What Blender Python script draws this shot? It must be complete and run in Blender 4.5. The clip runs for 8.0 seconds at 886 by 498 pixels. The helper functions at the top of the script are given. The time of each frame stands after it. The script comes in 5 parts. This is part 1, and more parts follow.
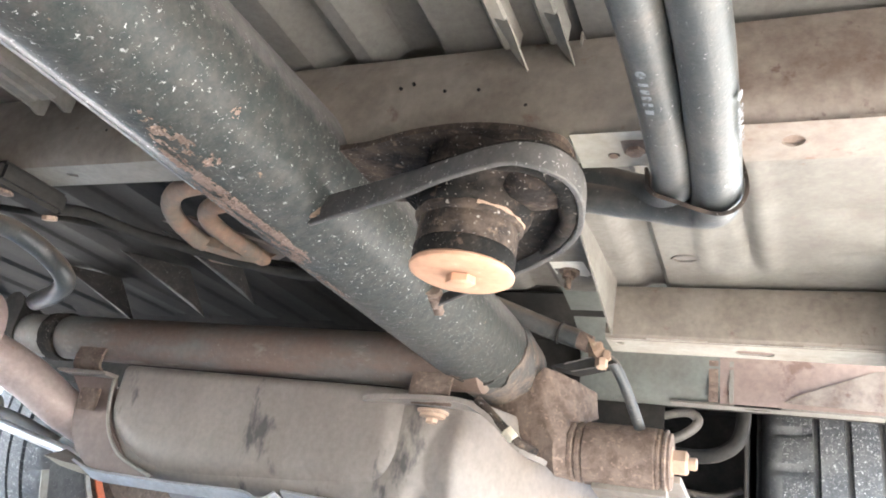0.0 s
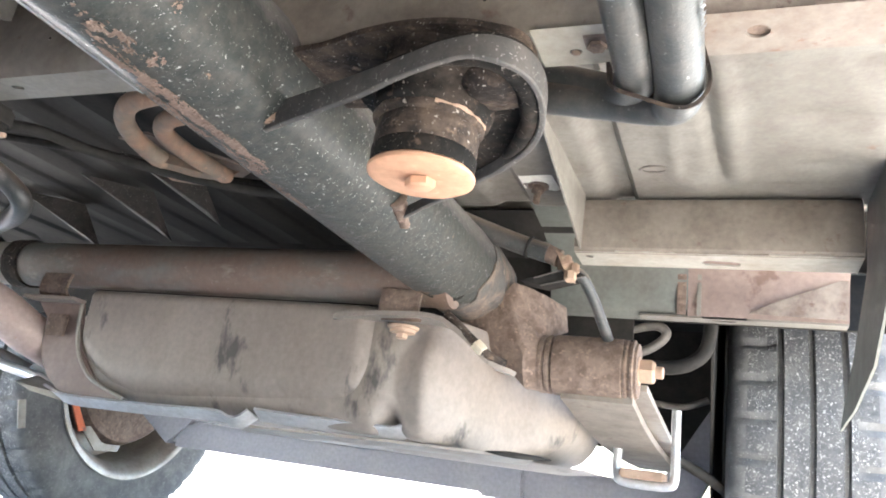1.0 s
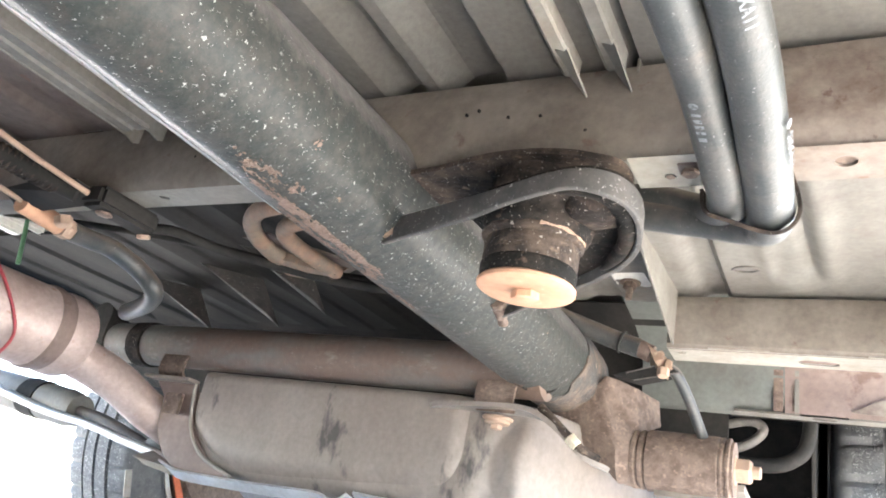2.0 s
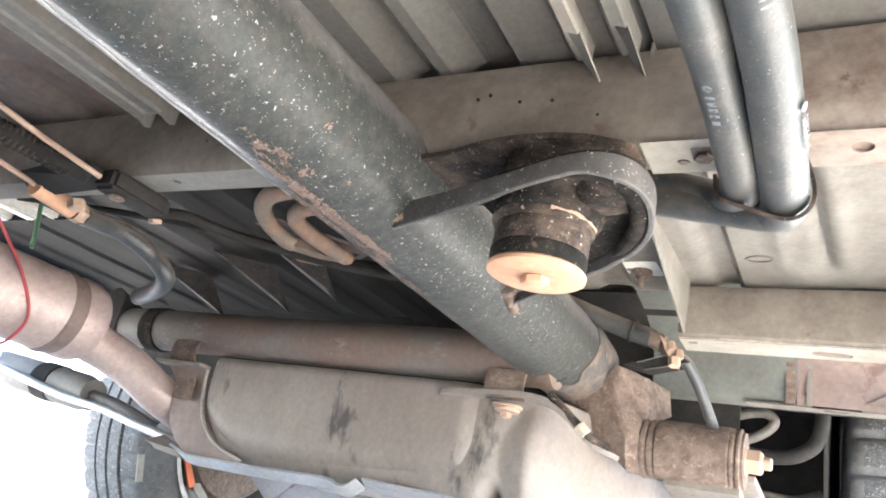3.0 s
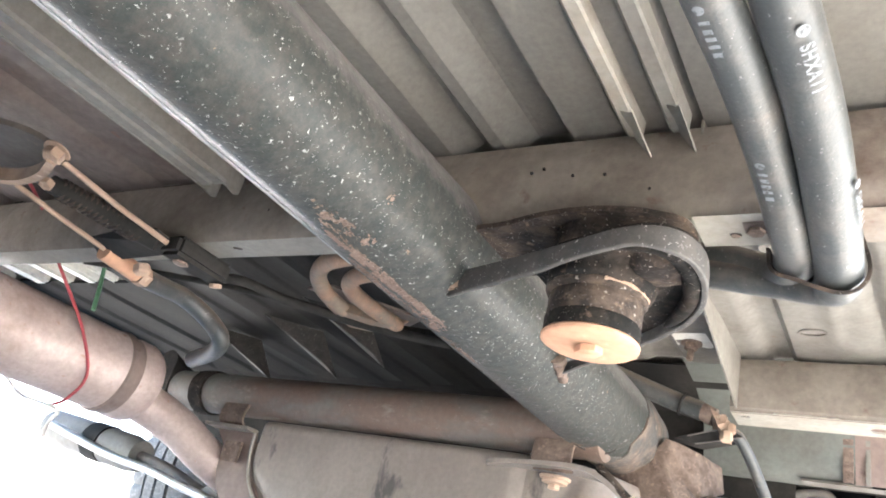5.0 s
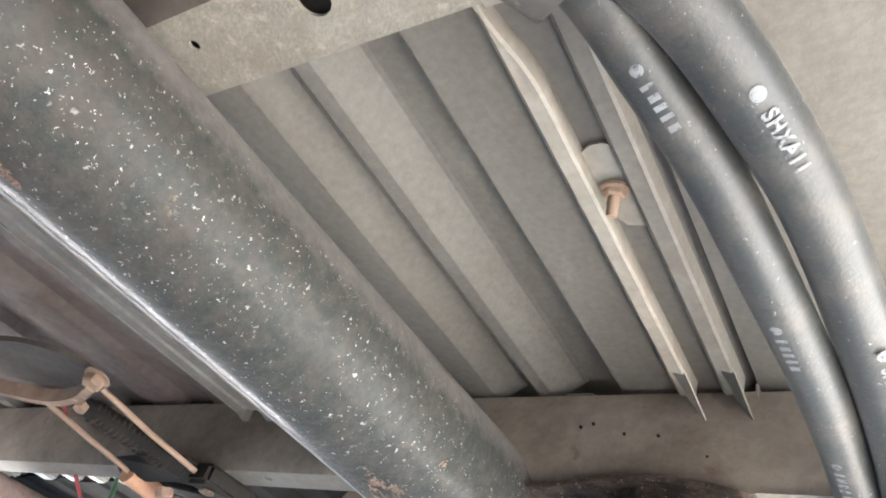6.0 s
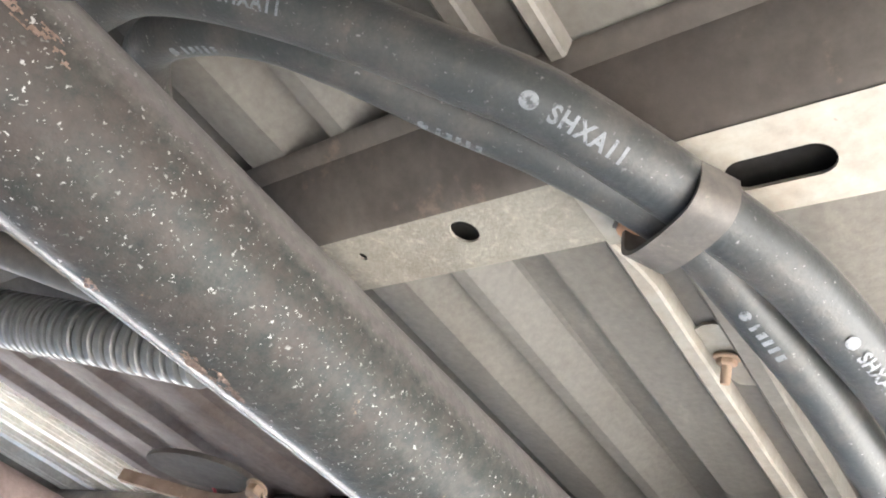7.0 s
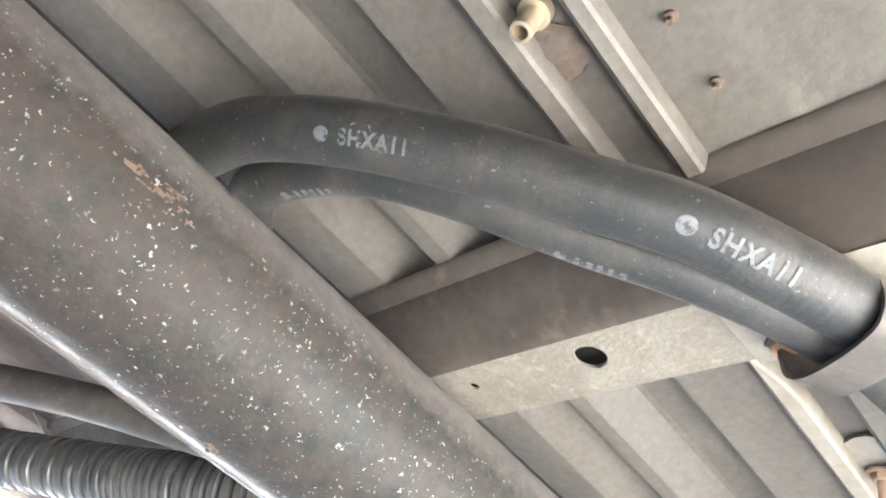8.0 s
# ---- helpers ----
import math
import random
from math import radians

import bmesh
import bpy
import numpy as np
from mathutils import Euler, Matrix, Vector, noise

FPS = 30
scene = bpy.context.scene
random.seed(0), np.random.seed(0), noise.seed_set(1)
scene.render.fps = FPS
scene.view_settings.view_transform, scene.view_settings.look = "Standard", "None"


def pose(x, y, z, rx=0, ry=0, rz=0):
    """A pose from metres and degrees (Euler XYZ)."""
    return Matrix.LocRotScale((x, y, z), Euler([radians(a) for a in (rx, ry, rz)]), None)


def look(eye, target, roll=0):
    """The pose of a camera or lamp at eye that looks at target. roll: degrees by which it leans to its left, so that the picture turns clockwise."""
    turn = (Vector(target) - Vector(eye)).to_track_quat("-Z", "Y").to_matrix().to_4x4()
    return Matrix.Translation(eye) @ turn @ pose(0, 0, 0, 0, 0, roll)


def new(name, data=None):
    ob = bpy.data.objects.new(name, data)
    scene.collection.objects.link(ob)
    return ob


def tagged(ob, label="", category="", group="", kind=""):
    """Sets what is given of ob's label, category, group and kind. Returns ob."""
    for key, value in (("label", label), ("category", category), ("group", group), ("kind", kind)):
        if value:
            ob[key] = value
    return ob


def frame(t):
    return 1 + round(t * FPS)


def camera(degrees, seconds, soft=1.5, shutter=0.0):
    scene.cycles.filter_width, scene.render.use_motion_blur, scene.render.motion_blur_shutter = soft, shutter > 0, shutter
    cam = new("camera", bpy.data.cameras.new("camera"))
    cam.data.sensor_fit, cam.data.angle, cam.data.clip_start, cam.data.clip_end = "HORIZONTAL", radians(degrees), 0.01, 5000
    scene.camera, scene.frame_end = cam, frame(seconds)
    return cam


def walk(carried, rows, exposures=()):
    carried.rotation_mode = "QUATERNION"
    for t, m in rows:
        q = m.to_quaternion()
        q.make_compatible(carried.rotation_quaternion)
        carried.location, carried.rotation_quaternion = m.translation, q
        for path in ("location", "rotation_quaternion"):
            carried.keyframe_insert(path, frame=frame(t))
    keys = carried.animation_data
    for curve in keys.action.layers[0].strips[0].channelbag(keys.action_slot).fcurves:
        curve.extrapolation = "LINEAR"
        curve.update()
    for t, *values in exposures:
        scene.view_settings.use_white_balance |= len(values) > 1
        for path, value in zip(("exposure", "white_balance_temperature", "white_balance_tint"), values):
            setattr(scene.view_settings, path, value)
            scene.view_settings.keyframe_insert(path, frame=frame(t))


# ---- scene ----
cam = camera(61.0, 8.0, soft=1.9)
ROWS = [
    (0.0, -0.0011, 0.0008, 0.1908, 111.84, -9.33, 21.65),
    (0.2, 0.0009, 0.0077, 0.1898, 110.32, -9.00, 20.89),
    (0.5, 0.0025, 0.0120, 0.1831, 107.54, -8.18, 20.20),
    (0.8, 0.0030, 0.0160, 0.1806, 106.35, -7.85, 19.94),
    (1.0, 0.0038, 0.0134, 0.1830, 106.72, -7.83, 20.35),
    (1.2, 0.0041, 0.0065, 0.1859, 108.62, -8.09, 21.23),
    (1.5, 0.0042, -0.0098, 0.1857, 110.60, -9.03, 23.03),
    (1.7, 0.0052, -0.0218, 0.1868, 111.58, -9.61, 24.80),
    (2.8, 0.0074, -0.0242, 0.1858, 111.06, -11.55, 27.36),
    (3.0, 0.0068, -0.0203, 0.1846, 110.67, -11.36, 26.84),
    (3.2, 0.0065, -0.0131, 0.1811, 109.87, -11.12, 26.09),
    (3.5, 0.0071, 0.0033, 0.1715, 108.74, -11.17, 24.90),
    (3.8, 0.0049, 0.0047, 0.1675, 108.94, -11.22, 23.71),
    (4.0, 0.0054, 0.0057, 0.1680, 110.44, -12.25, 23.19),
    (4.2, 0.0060, -0.0009, 0.1708, 113.79, -13.24, 23.38),
    (5.3, 0.0052, -0.0372, 0.1828, 115.98, -13.34, 30.43),
    (5.5, 0.0014, -0.0378, 0.1854, 118.18, -13.57, 29.94),
    (5.7, -0.0065, -0.0446, 0.1882, 122.44, -14.71, 29.24),
    (5.9, -0.0107, -0.0598, 0.2033, 126.85, -14.93, 28.82),
    (6.1, -0.0107, -0.0727, 0.2165, 129.02, -14.98, 29.37),
    (6.2, -0.0110, -0.0789, 0.2174, 129.72, -15.21, 29.66),
    (6.5, -0.0003, -0.1006, 0.2207, 130.27, -16.67, 30.35),
    (6.8, 0.0109, -0.1300, 0.2192, 129.62, -18.08, 33.55),
    (7.0, 0.0118, -0.1417, 0.2221, 129.01, -18.00, 36.17),
    (7.2, 0.0103, -0.1502, 0.2243, 127.57, -17.66, 38.95),
    (7.5, -0.0024, -0.1620, 0.2252, 125.93, -16.69, 41.04),
    (7.7, -0.0098, -0.1680, 0.2263, 128.57, -16.38, 40.88),
    (8.0, -0.0191, -0.1631, 0.2335, 134.36, -16.51, 40.96),
]
walk(cam, [(t, pose(x, y, z, rx, ry, rz)) for t, x, y, z, rx, ry, rz in ROWS], exposures=[(0.0, 3.88), (0.5, 4.01), (1.0, 3.70), (1.5, 3.92), (3.0, 4.04), (3.5, 4.04), (4.0, 4.02), (5.5, 3.98), (6.0, 3.88), (6.5, 3.89), (7.0, 4.06), (7.5, 4.19), (8.0, 4.46)])

# ---- light: an open bright day, the sun high on the right of the van ----
world = bpy.data.worlds.new("sky")
scene.world = world
world.use_nodes = True
wn = world.node_tree
sky = wn.nodes.new("ShaderNodeTexSky")
sky.sky_type, sky.sun_disc = "NISHITA", False
sky.sun_elevation, sky.sun_rotation = radians(75), radians(61)
wn.links.new(sky.outputs["Color"], wn.nodes["Background"].inputs["Color"])
wn.nodes["Background"].inputs["Strength"].default_value = 0.15
sun = new("sun", bpy.data.lights.new("sun", "SUN"))
sun.data.energy, sun.data.angle, sun.data.color = 4.5, radians(0.6), (1.0, 0.95, 0.88)
sun.matrix_world = look((1.1, 0.6, 4.6), (0, 0, 0))


# ---- materials ----
def shader(name):
    m = bpy.data.materials.new(name)
    m.use_nodes = True
    return m, m.node_tree.nodes, m.node_tree.links, m.node_tree.nodes["Principled BSDF"]


def mix(nodes, links, fac, a, b):
    n = nodes.new("ShaderNodeMix")
    n.data_type = "RGBA"
    for sock, v in ((0, fac), (6, a), (7, b)):
        if isinstance(v, bpy.types.NodeSocket):
            links.new(v, n.inputs[sock])
        elif sock:
            n.inputs[sock].default_value = (*v, 1)
        else:
            n.inputs[sock].default_value = v
    return n.outputs[2]


def ramp(nodes, links, value, lo, hi):
    n = nodes.new("ShaderNodeMapRange")
    n.inputs["From Min"].default_value, n.inputs["From Max"].default_value = lo, hi
    links.new(value, n.inputs["Value"])
    return n.outputs["Result"]


def grain(nodes, links, where, scale, detail=4.0, rough=0.6, stretch=None):
    n = nodes.new("ShaderNodeTexNoise")
    n.inputs["Scale"].default_value, n.inputs["Detail"].default_value, n.inputs["Roughness"].default_value = scale, detail, rough
    if stretch:
        mp = nodes.new("ShaderNodeMapping")
        mp.inputs["Scale"].default_value = stretch
        links.new(where, mp.inputs["Vector"])
        where = mp.outputs["Vector"]
    links.new(where, n.inputs["Vector"])
    return n.outputs["Fac"]


def worn(name, base, dirt, spot=None, rough=0.6, metal=0.0, coarse=14.0, fine=180.0, dirty=(0.42, 0.68), spots=(0.64, 0.70), spot_scale=60.0, bump=0.25, depth=0.001, specks=None, stretch=None, speck_size=0.24, coat=0.0, sheen=0.4, dust=0.0, ior=1.2, settle=None, mud=None):
    """A worn surface: base colour, broad dirt, spots of a third colour, fine grain in tone and relief, and small light specks."""
    m, nodes, links, bsdf = shader(name)
    where = nodes.new("ShaderNodeTexCoord").outputs["Object"]
    broad, small = grain(nodes, links, where, coarse, 8, 0.70, stretch), grain(nodes, links, where, fine, 3)
    col = mix(nodes, links, ramp(nodes, links, broad, *dirty), base, dirt)
    if spot:
        blot = grain(nodes, links, where, spot_scale, 5, 0.65, stretch)
        col = mix(nodes, links, ramp(nodes, links, blot, *spots), col, spot)
    if mud:
        along_y = nodes.new("ShaderNodeSeparateXYZ")
        links.new(where, along_y.inputs[0])
        drift = nodes.new("ShaderNodeMath")
        drift.operation = "MULTIPLY_ADD"
        links.new(grain(nodes, links, where, 70.0, 7, 0.78), drift.inputs[0])
        drift.inputs[1].default_value = -1.6
        links.new(along_y.outputs["Y"], drift.inputs[2])
        film = ramp(nodes, links, drift.outputs[0], mud[1], mud[1] - 0.35)
        col = mix(nodes, links, film, col, mud[0])
        links.new(mix(nodes, links, film, (coat,) * 3, (0.1,) * 3), bsdf.inputs["Coat Weight"])
    if specks:
        nz = nodes.new("ShaderNodeTexNoise")
        nz.inputs["Scale"].default_value, nz.inputs["Detail"].default_value = 420.0, 2.0
        links.new(where, nz.inputs["Vector"])
        warp = nodes.new("ShaderNodeVectorMath")
        warp.operation = "MULTIPLY_ADD"
        links.new(nz.outputs["Color"], warp.inputs[0])
        warp.inputs[1].default_value = (0.005, 0.005, 0.005)
        links.new(where, warp.inputs[2])
        for scale, size, lo in ((150.0, speck_size * 0.52, 0.38), (290.0, speck_size * 0.80, 0.41), (560.0, speck_size * 0.90, 0.44)):
            cells = nodes.new("ShaderNodeTexVoronoi")
            cells.inputs["Scale"].default_value = scale
            links.new(warp.outputs[0], cells.inputs["Vector"])
            pick = nodes.new("ShaderNodeSeparateColor")
            links.new(cells.outputs["Color"], pick.inputs[0])
            keep = ramp(nodes, links, pick.outputs[0], 0.50, 1.0)
            patch = ramp(nodes, links, grain(nodes, links, where, 26.0, 3), lo - 0.12, lo + 0.06)
            spot_on = ramp(nodes, links, cells.outputs["Distance"], size + 0.05, size - 0.04)
            amount = spot_on
            for other in (keep, patch):
                both = nodes.new("ShaderNodeMath")
                both.operation = "MULTIPLY"
                links.new(amount, both.inputs[0])
                links.new(other, both.inputs[1])
                amount = both.outputs[0]
            col = mix(nodes, links, amount, col, specks)
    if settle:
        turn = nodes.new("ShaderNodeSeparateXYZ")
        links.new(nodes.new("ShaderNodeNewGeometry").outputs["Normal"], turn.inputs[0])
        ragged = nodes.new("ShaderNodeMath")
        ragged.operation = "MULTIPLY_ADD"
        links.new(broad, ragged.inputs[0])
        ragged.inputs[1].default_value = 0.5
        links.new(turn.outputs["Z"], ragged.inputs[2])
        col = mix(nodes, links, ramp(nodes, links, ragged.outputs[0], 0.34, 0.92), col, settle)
    tone = nodes.new("ShaderNodeMix")
    tone.data_type, tone.blend_type = "RGBA", "MULTIPLY"
    tone.inputs[0].default_value = 1.0
    links.new(col, tone.inputs[6])
    grey = mix(nodes, links, small, (0.72, 0.72, 0.72), (1.25, 1.25, 1.25))
    links.new(grey, tone.inputs[7])
    links.new(tone.outputs[2], bsdf.inputs["Base Color"])
    links.new(mix(nodes, links, broad, (rough - 0.12,) * 3, (min(1.0, rough + 0.14),) * 3), bsdf.inputs["Roughness"])
    bsdf.inputs["Metallic"].default_value = metal
    bsdf.inputs["Coat Weight"].default_value, bsdf.inputs["Coat Roughness"].default_value = coat, 0.2
    bsdf.inputs["Coat IOR"].default_value, bsdf.inputs["Specular IOR Level"].default_value = ior, sheen
    bsdf.inputs["Sheen Weight"].default_value, bsdf.inputs["Sheen Roughness"].default_value = dust, 0.45
    b = nodes.new("ShaderNodeBump")
    b.inputs["Strength"].default_value, b.inputs["Distance"].default_value = bump, depth
    links.new(small, b.inputs["Height"])
    links.new(b.outputs["Normal"], bsdf.inputs["Normal"])
    return m


# Dark brown: greasy metal, and the crossmember slope with shade in its colour.
DARK_BROWN = worn("shaded_slope_and_grease", (0.100, 0.086, 0.072), (0.066, 0.054, 0.045), (0.15, 0.11, 0.082), rough=0.7, coarse=18, dirty=(0.38, 0.64), spots=(0.62, 0.74), spot_scale=50)
PAN = worn("greyed_floor_paint", (0.155, 0.144, 0.124), (0.113, 0.099, 0.083), (0.13, 0.09, 0.065), rough=0.58, coarse=18, dirty=(0.40, 0.66), spots=(0.66, 0.74), spot_scale=80, fine=240, bump=0.35)
BLUSH = worn("rust_bled_cream", (0.175, 0.148, 0.122), (0.130, 0.096, 0.073), (0.13, 0.075, 0.05), rough=0.58, coarse=36, dirty=(0.40, 0.62), spots=(0.62, 0.69), spot_scale=85)
PITTED = worn("pitted_paint", (0.225, 0.208, 0.172), (0.165, 0.143, 0.115), (0.27, 0.245, 0.20), rough=0.7, coarse=26, spots=(0.56, 0.68), spot_scale=190, fine=520, bump=0.5, depth=0.001)
GREY = worn("dusty_grey_paint", (0.190, 0.178, 0.154), (0.138, 0.121, 0.101), (0.17, 0.115, 0.082), rough=0.58, dirty=(0.40, 0.66), spots=(0.66, 0.76), fine=240, bump=0.35)
DULL = worn("dust_covered_floor", (0.132, 0.122, 0.107), (0.098, 0.087, 0.074), (0.165, 0.150, 0.128), rough=0.66, spots=(0.60, 0.74), spot_scale=34, fine=260, bump=0.3, stretch=(1.0, 0.35, 1.0))
STAIN = worn("rust_washed_paint", (0.185, 0.152, 0.126), (0.105, 0.075, 0.058), (0.085, 0.05, 0.038), rough=0.68, coarse=30, dirty=(0.40, 0.62), spots=(0.60, 0.68), spot_scale=75)
TEAL = worn("grey_green_paint", (0.125, 0.130, 0.116), (0.095, 0.09, 0.077), (0.12, 0.085, 0.065), rough=0.6, spots=(0.66, 0.74))
TUBE = worn("rust_browned_tube", (0.118, 0.118, 0.106), (0.132, 0.090, 0.069), (0.22, 0.19, 0.162), rough=0.6, coarse=7, dirty=(0.40, 0.56), spots=(0.60, 0.72), spot_scale=40, stretch=(0.6, 1.4, 1.4), specks=(0.34, 0.32, 0.29), speck_size=0.12)
CREAM = worn("cream_paint", (0.285, 0.266, 0.230), (0.21, 0.168, 0.133), (0.20, 0.105, 0.068), rough=0.55, coarse=32, dirty=(0.40, 0.80), spots=(0.66, 0.70), spot_scale=60)
BROWN = worn("rust_stained_paint", (0.145, 0.117, 0.103), (0.088, 0.063, 0.053), (0.15, 0.092, 0.07), rough=0.7)
BLACK = worn("black_chassis_paint", (0.030, 0.0335, 0.0310), (0.056, 0.052, 0.046), (0.21, 0.14, 0.10), rough=0.50, coarse=130, dirty=(0.40, 0.68), spots=(0.68, 0.72), spot_scale=48, bump=0.6, specks=(0.35, 0.34, 0.325), speck_size=0.195, coat=0.8, sheen=0.10, dust=0.02, ior=1.15, settle=(0.165, 0.150, 0.138), mud=((0.056, 0.047, 0.042), -0.70))
GREY_BROWN = worn("grey_brown_surface", (0.19, 0.163, 0.134), (0.125, 0.102, 0.082), (0.12, 0.075, 0.055), rough=0.72, coarse=20, spots=(0.62, 0.72))
SCALE = worn("scaling_rust", (0.165, 0.115, 0.09), (0.10, 0.067, 0.052), (0.225, 0.158, 0.12), rough=0.85, coarse=90, spot_scale=260, bump=0.6)
RUST = worn("brown_rust", (0.160, 0.115, 0.089), (0.098, 0.068, 0.053), (0.235, 0.165, 0.126), rough=0.85, coarse=70, dirty=(0.44, 0.60), spots=(0.56, 0.68), spot_scale=210, bump=0.9, depth=0.0014)
ORANGE = worn("light_orange_rust", (0.45, 0.25, 0.155), (0.35, 0.18, 0.11), (0.50, 0.31, 0.21), rough=0.8, coarse=40, dirty=(0.5, 0.8), spot_scale=90)
TANRUST = worn("tan_surface_rust", (0.36, 0.25, 0.18), (0.20, 0.13, 0.09), (0.43, 0.32, 0.235), rough=0.78, coarse=45, spots=(0.6, 0.7), spot_scale=120, bump=0.5)
OLIVE = worn("greased_bar_rust", (0.125, 0.098, 0.074), (0.205, 0.115, 0.074), (0.25, 0.15, 0.10), rough=0.7, coarse=26, dirty=(0.42, 0.62), spots=(0.60, 0.70), spot_scale=70, bump=0.4)
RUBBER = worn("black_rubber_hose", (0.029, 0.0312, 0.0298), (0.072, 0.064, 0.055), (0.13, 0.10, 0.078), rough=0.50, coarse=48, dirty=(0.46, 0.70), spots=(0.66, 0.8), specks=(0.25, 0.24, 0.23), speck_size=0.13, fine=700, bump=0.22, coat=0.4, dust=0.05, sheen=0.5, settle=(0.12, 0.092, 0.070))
DUSTY = worn("dusty_black_steel", (0.085, 0.077, 0.069), (0.165, 0.14, 0.12), (0.24, 0.20, 0.17), rough=0.5, coarse=40, spot_scale=90)
CONDUIT = worn("grey_plastic_conduit", (0.110, 0.111, 0.108), (0.17, 0.16, 0.148), (0.25, 0.23, 0.20), rough=0.30, coat=0.6, spots=(0.64, 0.74))
# Pale bare patch, and outer ribs whitened as if lit from the left.
PALE = worn("pale_patch_and_lit_rib", (0.70, 0.68, 0.62), (0.56, 0.51, 0.44), None, rough=0.5)
# Glossy paint made pale and half metallic, so the rail's glint sits in its colour.
GLOSS = worn("glossy_glint_grey", (0.36, 0.36, 0.35), (0.27, 0.265, 0.255), (0.20, 0.15, 0.12), rough=0.30, metal=0.6, coarse=60, spots=(0.70, 0.76), spot_scale=70, bump=0.15, sheen=0.5, coat=1.0, ior=1.4)
STRAP = worn("dusty_bracket_paint", (0.055, 0.053, 0.050), (0.090, 0.080, 0.072), (0.15, 0.115, 0.09), rough=0.62, coarse=70, dirty=(0.36, 0.64), spots=(0.66, 0.74), spot_scale=110, bump=0.5, specks=(0.42, 0.40, 0.37), speck_size=0.20, sheen=0.25)
FLAKED = worn("half_rusted_black_paint", (0.058, 0.055, 0.050), (0.135, 0.098, 0.076), (0.20, 0.145, 0.11), rough=0.75, coarse=42, dirty=(0.44, 0.60), spots=(0.60, 0.70), spot_scale=120, bump=0.8, depth=0.0012, specks=(0.34, 0.31, 0.28), speck_size=0.14)
FADED = worn("faded_rusty_paint", (0.205, 0.150, 0.128), (0.14, 0.098, 0.082), (0.12, 0.075, 0.058), rough=0.6, spots=(0.60, 0.68), spot_scale=30)
SOFT = worn("perished_rubber", (0.024, 0.020, 0.018), (0.085, 0.063, 0.049), (0.17, 0.12, 0.088), rough=0.78, coarse=55, dirty=(0.42, 0.62), spots=(0.60, 0.72), spot_scale=130, bump=0.9, depth=0.0015, specks=(0.35, 0.32, 0.29), speck_size=0.18, sheen=0.1)
# Black grime; on the bracket plate it also stands for shadow.
MUCK_SHADE = worn("black_grime_and_shade", (0.014, 0.013, 0.012), (0.042, 0.033, 0.027), (0.10, 0.068, 0.05), rough=0.8, coarse=50, dirty=(0.45, 0.66), spots=(0.62, 0.74), spot_scale=120, bump=0.8, specks=(0.30, 0.27, 0.24), speck_size=0.16, sheen=0.06)
STEEL = worn("exhaust_steel", (0.46, 0.36, 0.32), (0.34, 0.245, 0.21), (0.36, 0.21, 0.155), rough=0.5, metal=0.2)
TANK = worn("tank_paint", (0.205, 0.174, 0.148), (0.166, 0.136, 0.114), (0.055, 0.049, 0.044), rough=0.52, spots=(0.60, 0.68), spot_scale=15, coarse=9, stretch=(1.6, 1.0, 0.7), bump=0.12, dust=0.04)
# Near-black for dark parts; on the plates behind slots it stands for shade.
DARK = worn("dark_parts_and_shade", (0.021, 0.020, 0.019), (0.040, 0.036, 0.032), None, rough=0.7, coarse=20, stretch=(1.0, 0.3, 1.0), sheen=0.05)
ZINC = worn("pale_zinc", (0.62, 0.55, 0.42), (0.50, 0.38, 0.25), None, rough=0.42, metal=0.6)
ALLOY = worn("silver_and_seam_glint", (0.55, 0.55, 0.55), (0.40, 0.37, 0.34), None, rough=0.35, metal=0.5)
RIM = worn("dusty_rim", (0.36, 0.33, 0.29), (0.24, 0.20, 0.17), None, rough=0.4, metal=0.3)
TYRE = worn("tyre_rubber", (0.085, 0.085, 0.085), (0.17, 0.165, 0.158), None, rough=0.8, coarse=20, specks=(0.42, 0.41, 0.40), speck_size=0.18)
GRIT = worn("gritty_tread", (0.070, 0.071, 0.072), (0.125, 0.123, 0.118), (0.24, 0.235, 0.225), rough=0.82, coarse=30, spots=(0.60, 0.68), spot_scale=240, specks=(0.40, 0.39, 0.38), speck_size=0.34, bump=0.9, depth=0.002)
PRINT = worn("white_print", (0.185, 0.195, 0.205), (0.12, 0.127, 0.130), (0.05, 0.054, 0.054), rough=0.6, coarse=60, spots=(0.52, 0.64), spot_scale=420)
RED = worn("red_wire", (0.38, 0.06, 0.07), (0.28, 0.05, 0.05), None, rough=0.5)
TAPE = worn("orange_red_paint", (0.75, 0.16, 0.05), (0.6, 0.14, 0.05), None, rough=0.5)
GREEN = worn("green_wire", (0.10, 0.22, 0.12), (0.08, 0.16, 0.09), None, rough=0.5)
WHITE = worn("white_string", (0.7, 0.66, 0.62), (0.55, 0.45, 0.42), None, rough=0.8)
AXLE = worn("axle_paint", (0.27, 0.26, 0.285), (0.31, 0.29, 0.295), None, rough=0.5)
GROUND = worn("pale_concrete", (0.56, 0.54, 0.503), (0.46, 0.44, 0.405), (0.36, 0.34, 0.31), rough=0.85, coarse=1.5, fine=60, spots=(0.66, 0.78), spot_scale=6)


# ---- mesh helpers ----
def thing(name, label, category, at=(0, 0, 0), group="", kind=""):
    ob = new(name)
    ob.empty_display_size = 0.02
    ob.location = at
    return tagged(ob, label, category, group, kind)


def place(ob):
    m = Matrix.Translation(ob.location)
    return place(ob.parent) @ ob.matrix_parent_inverse @ m if ob.parent else m


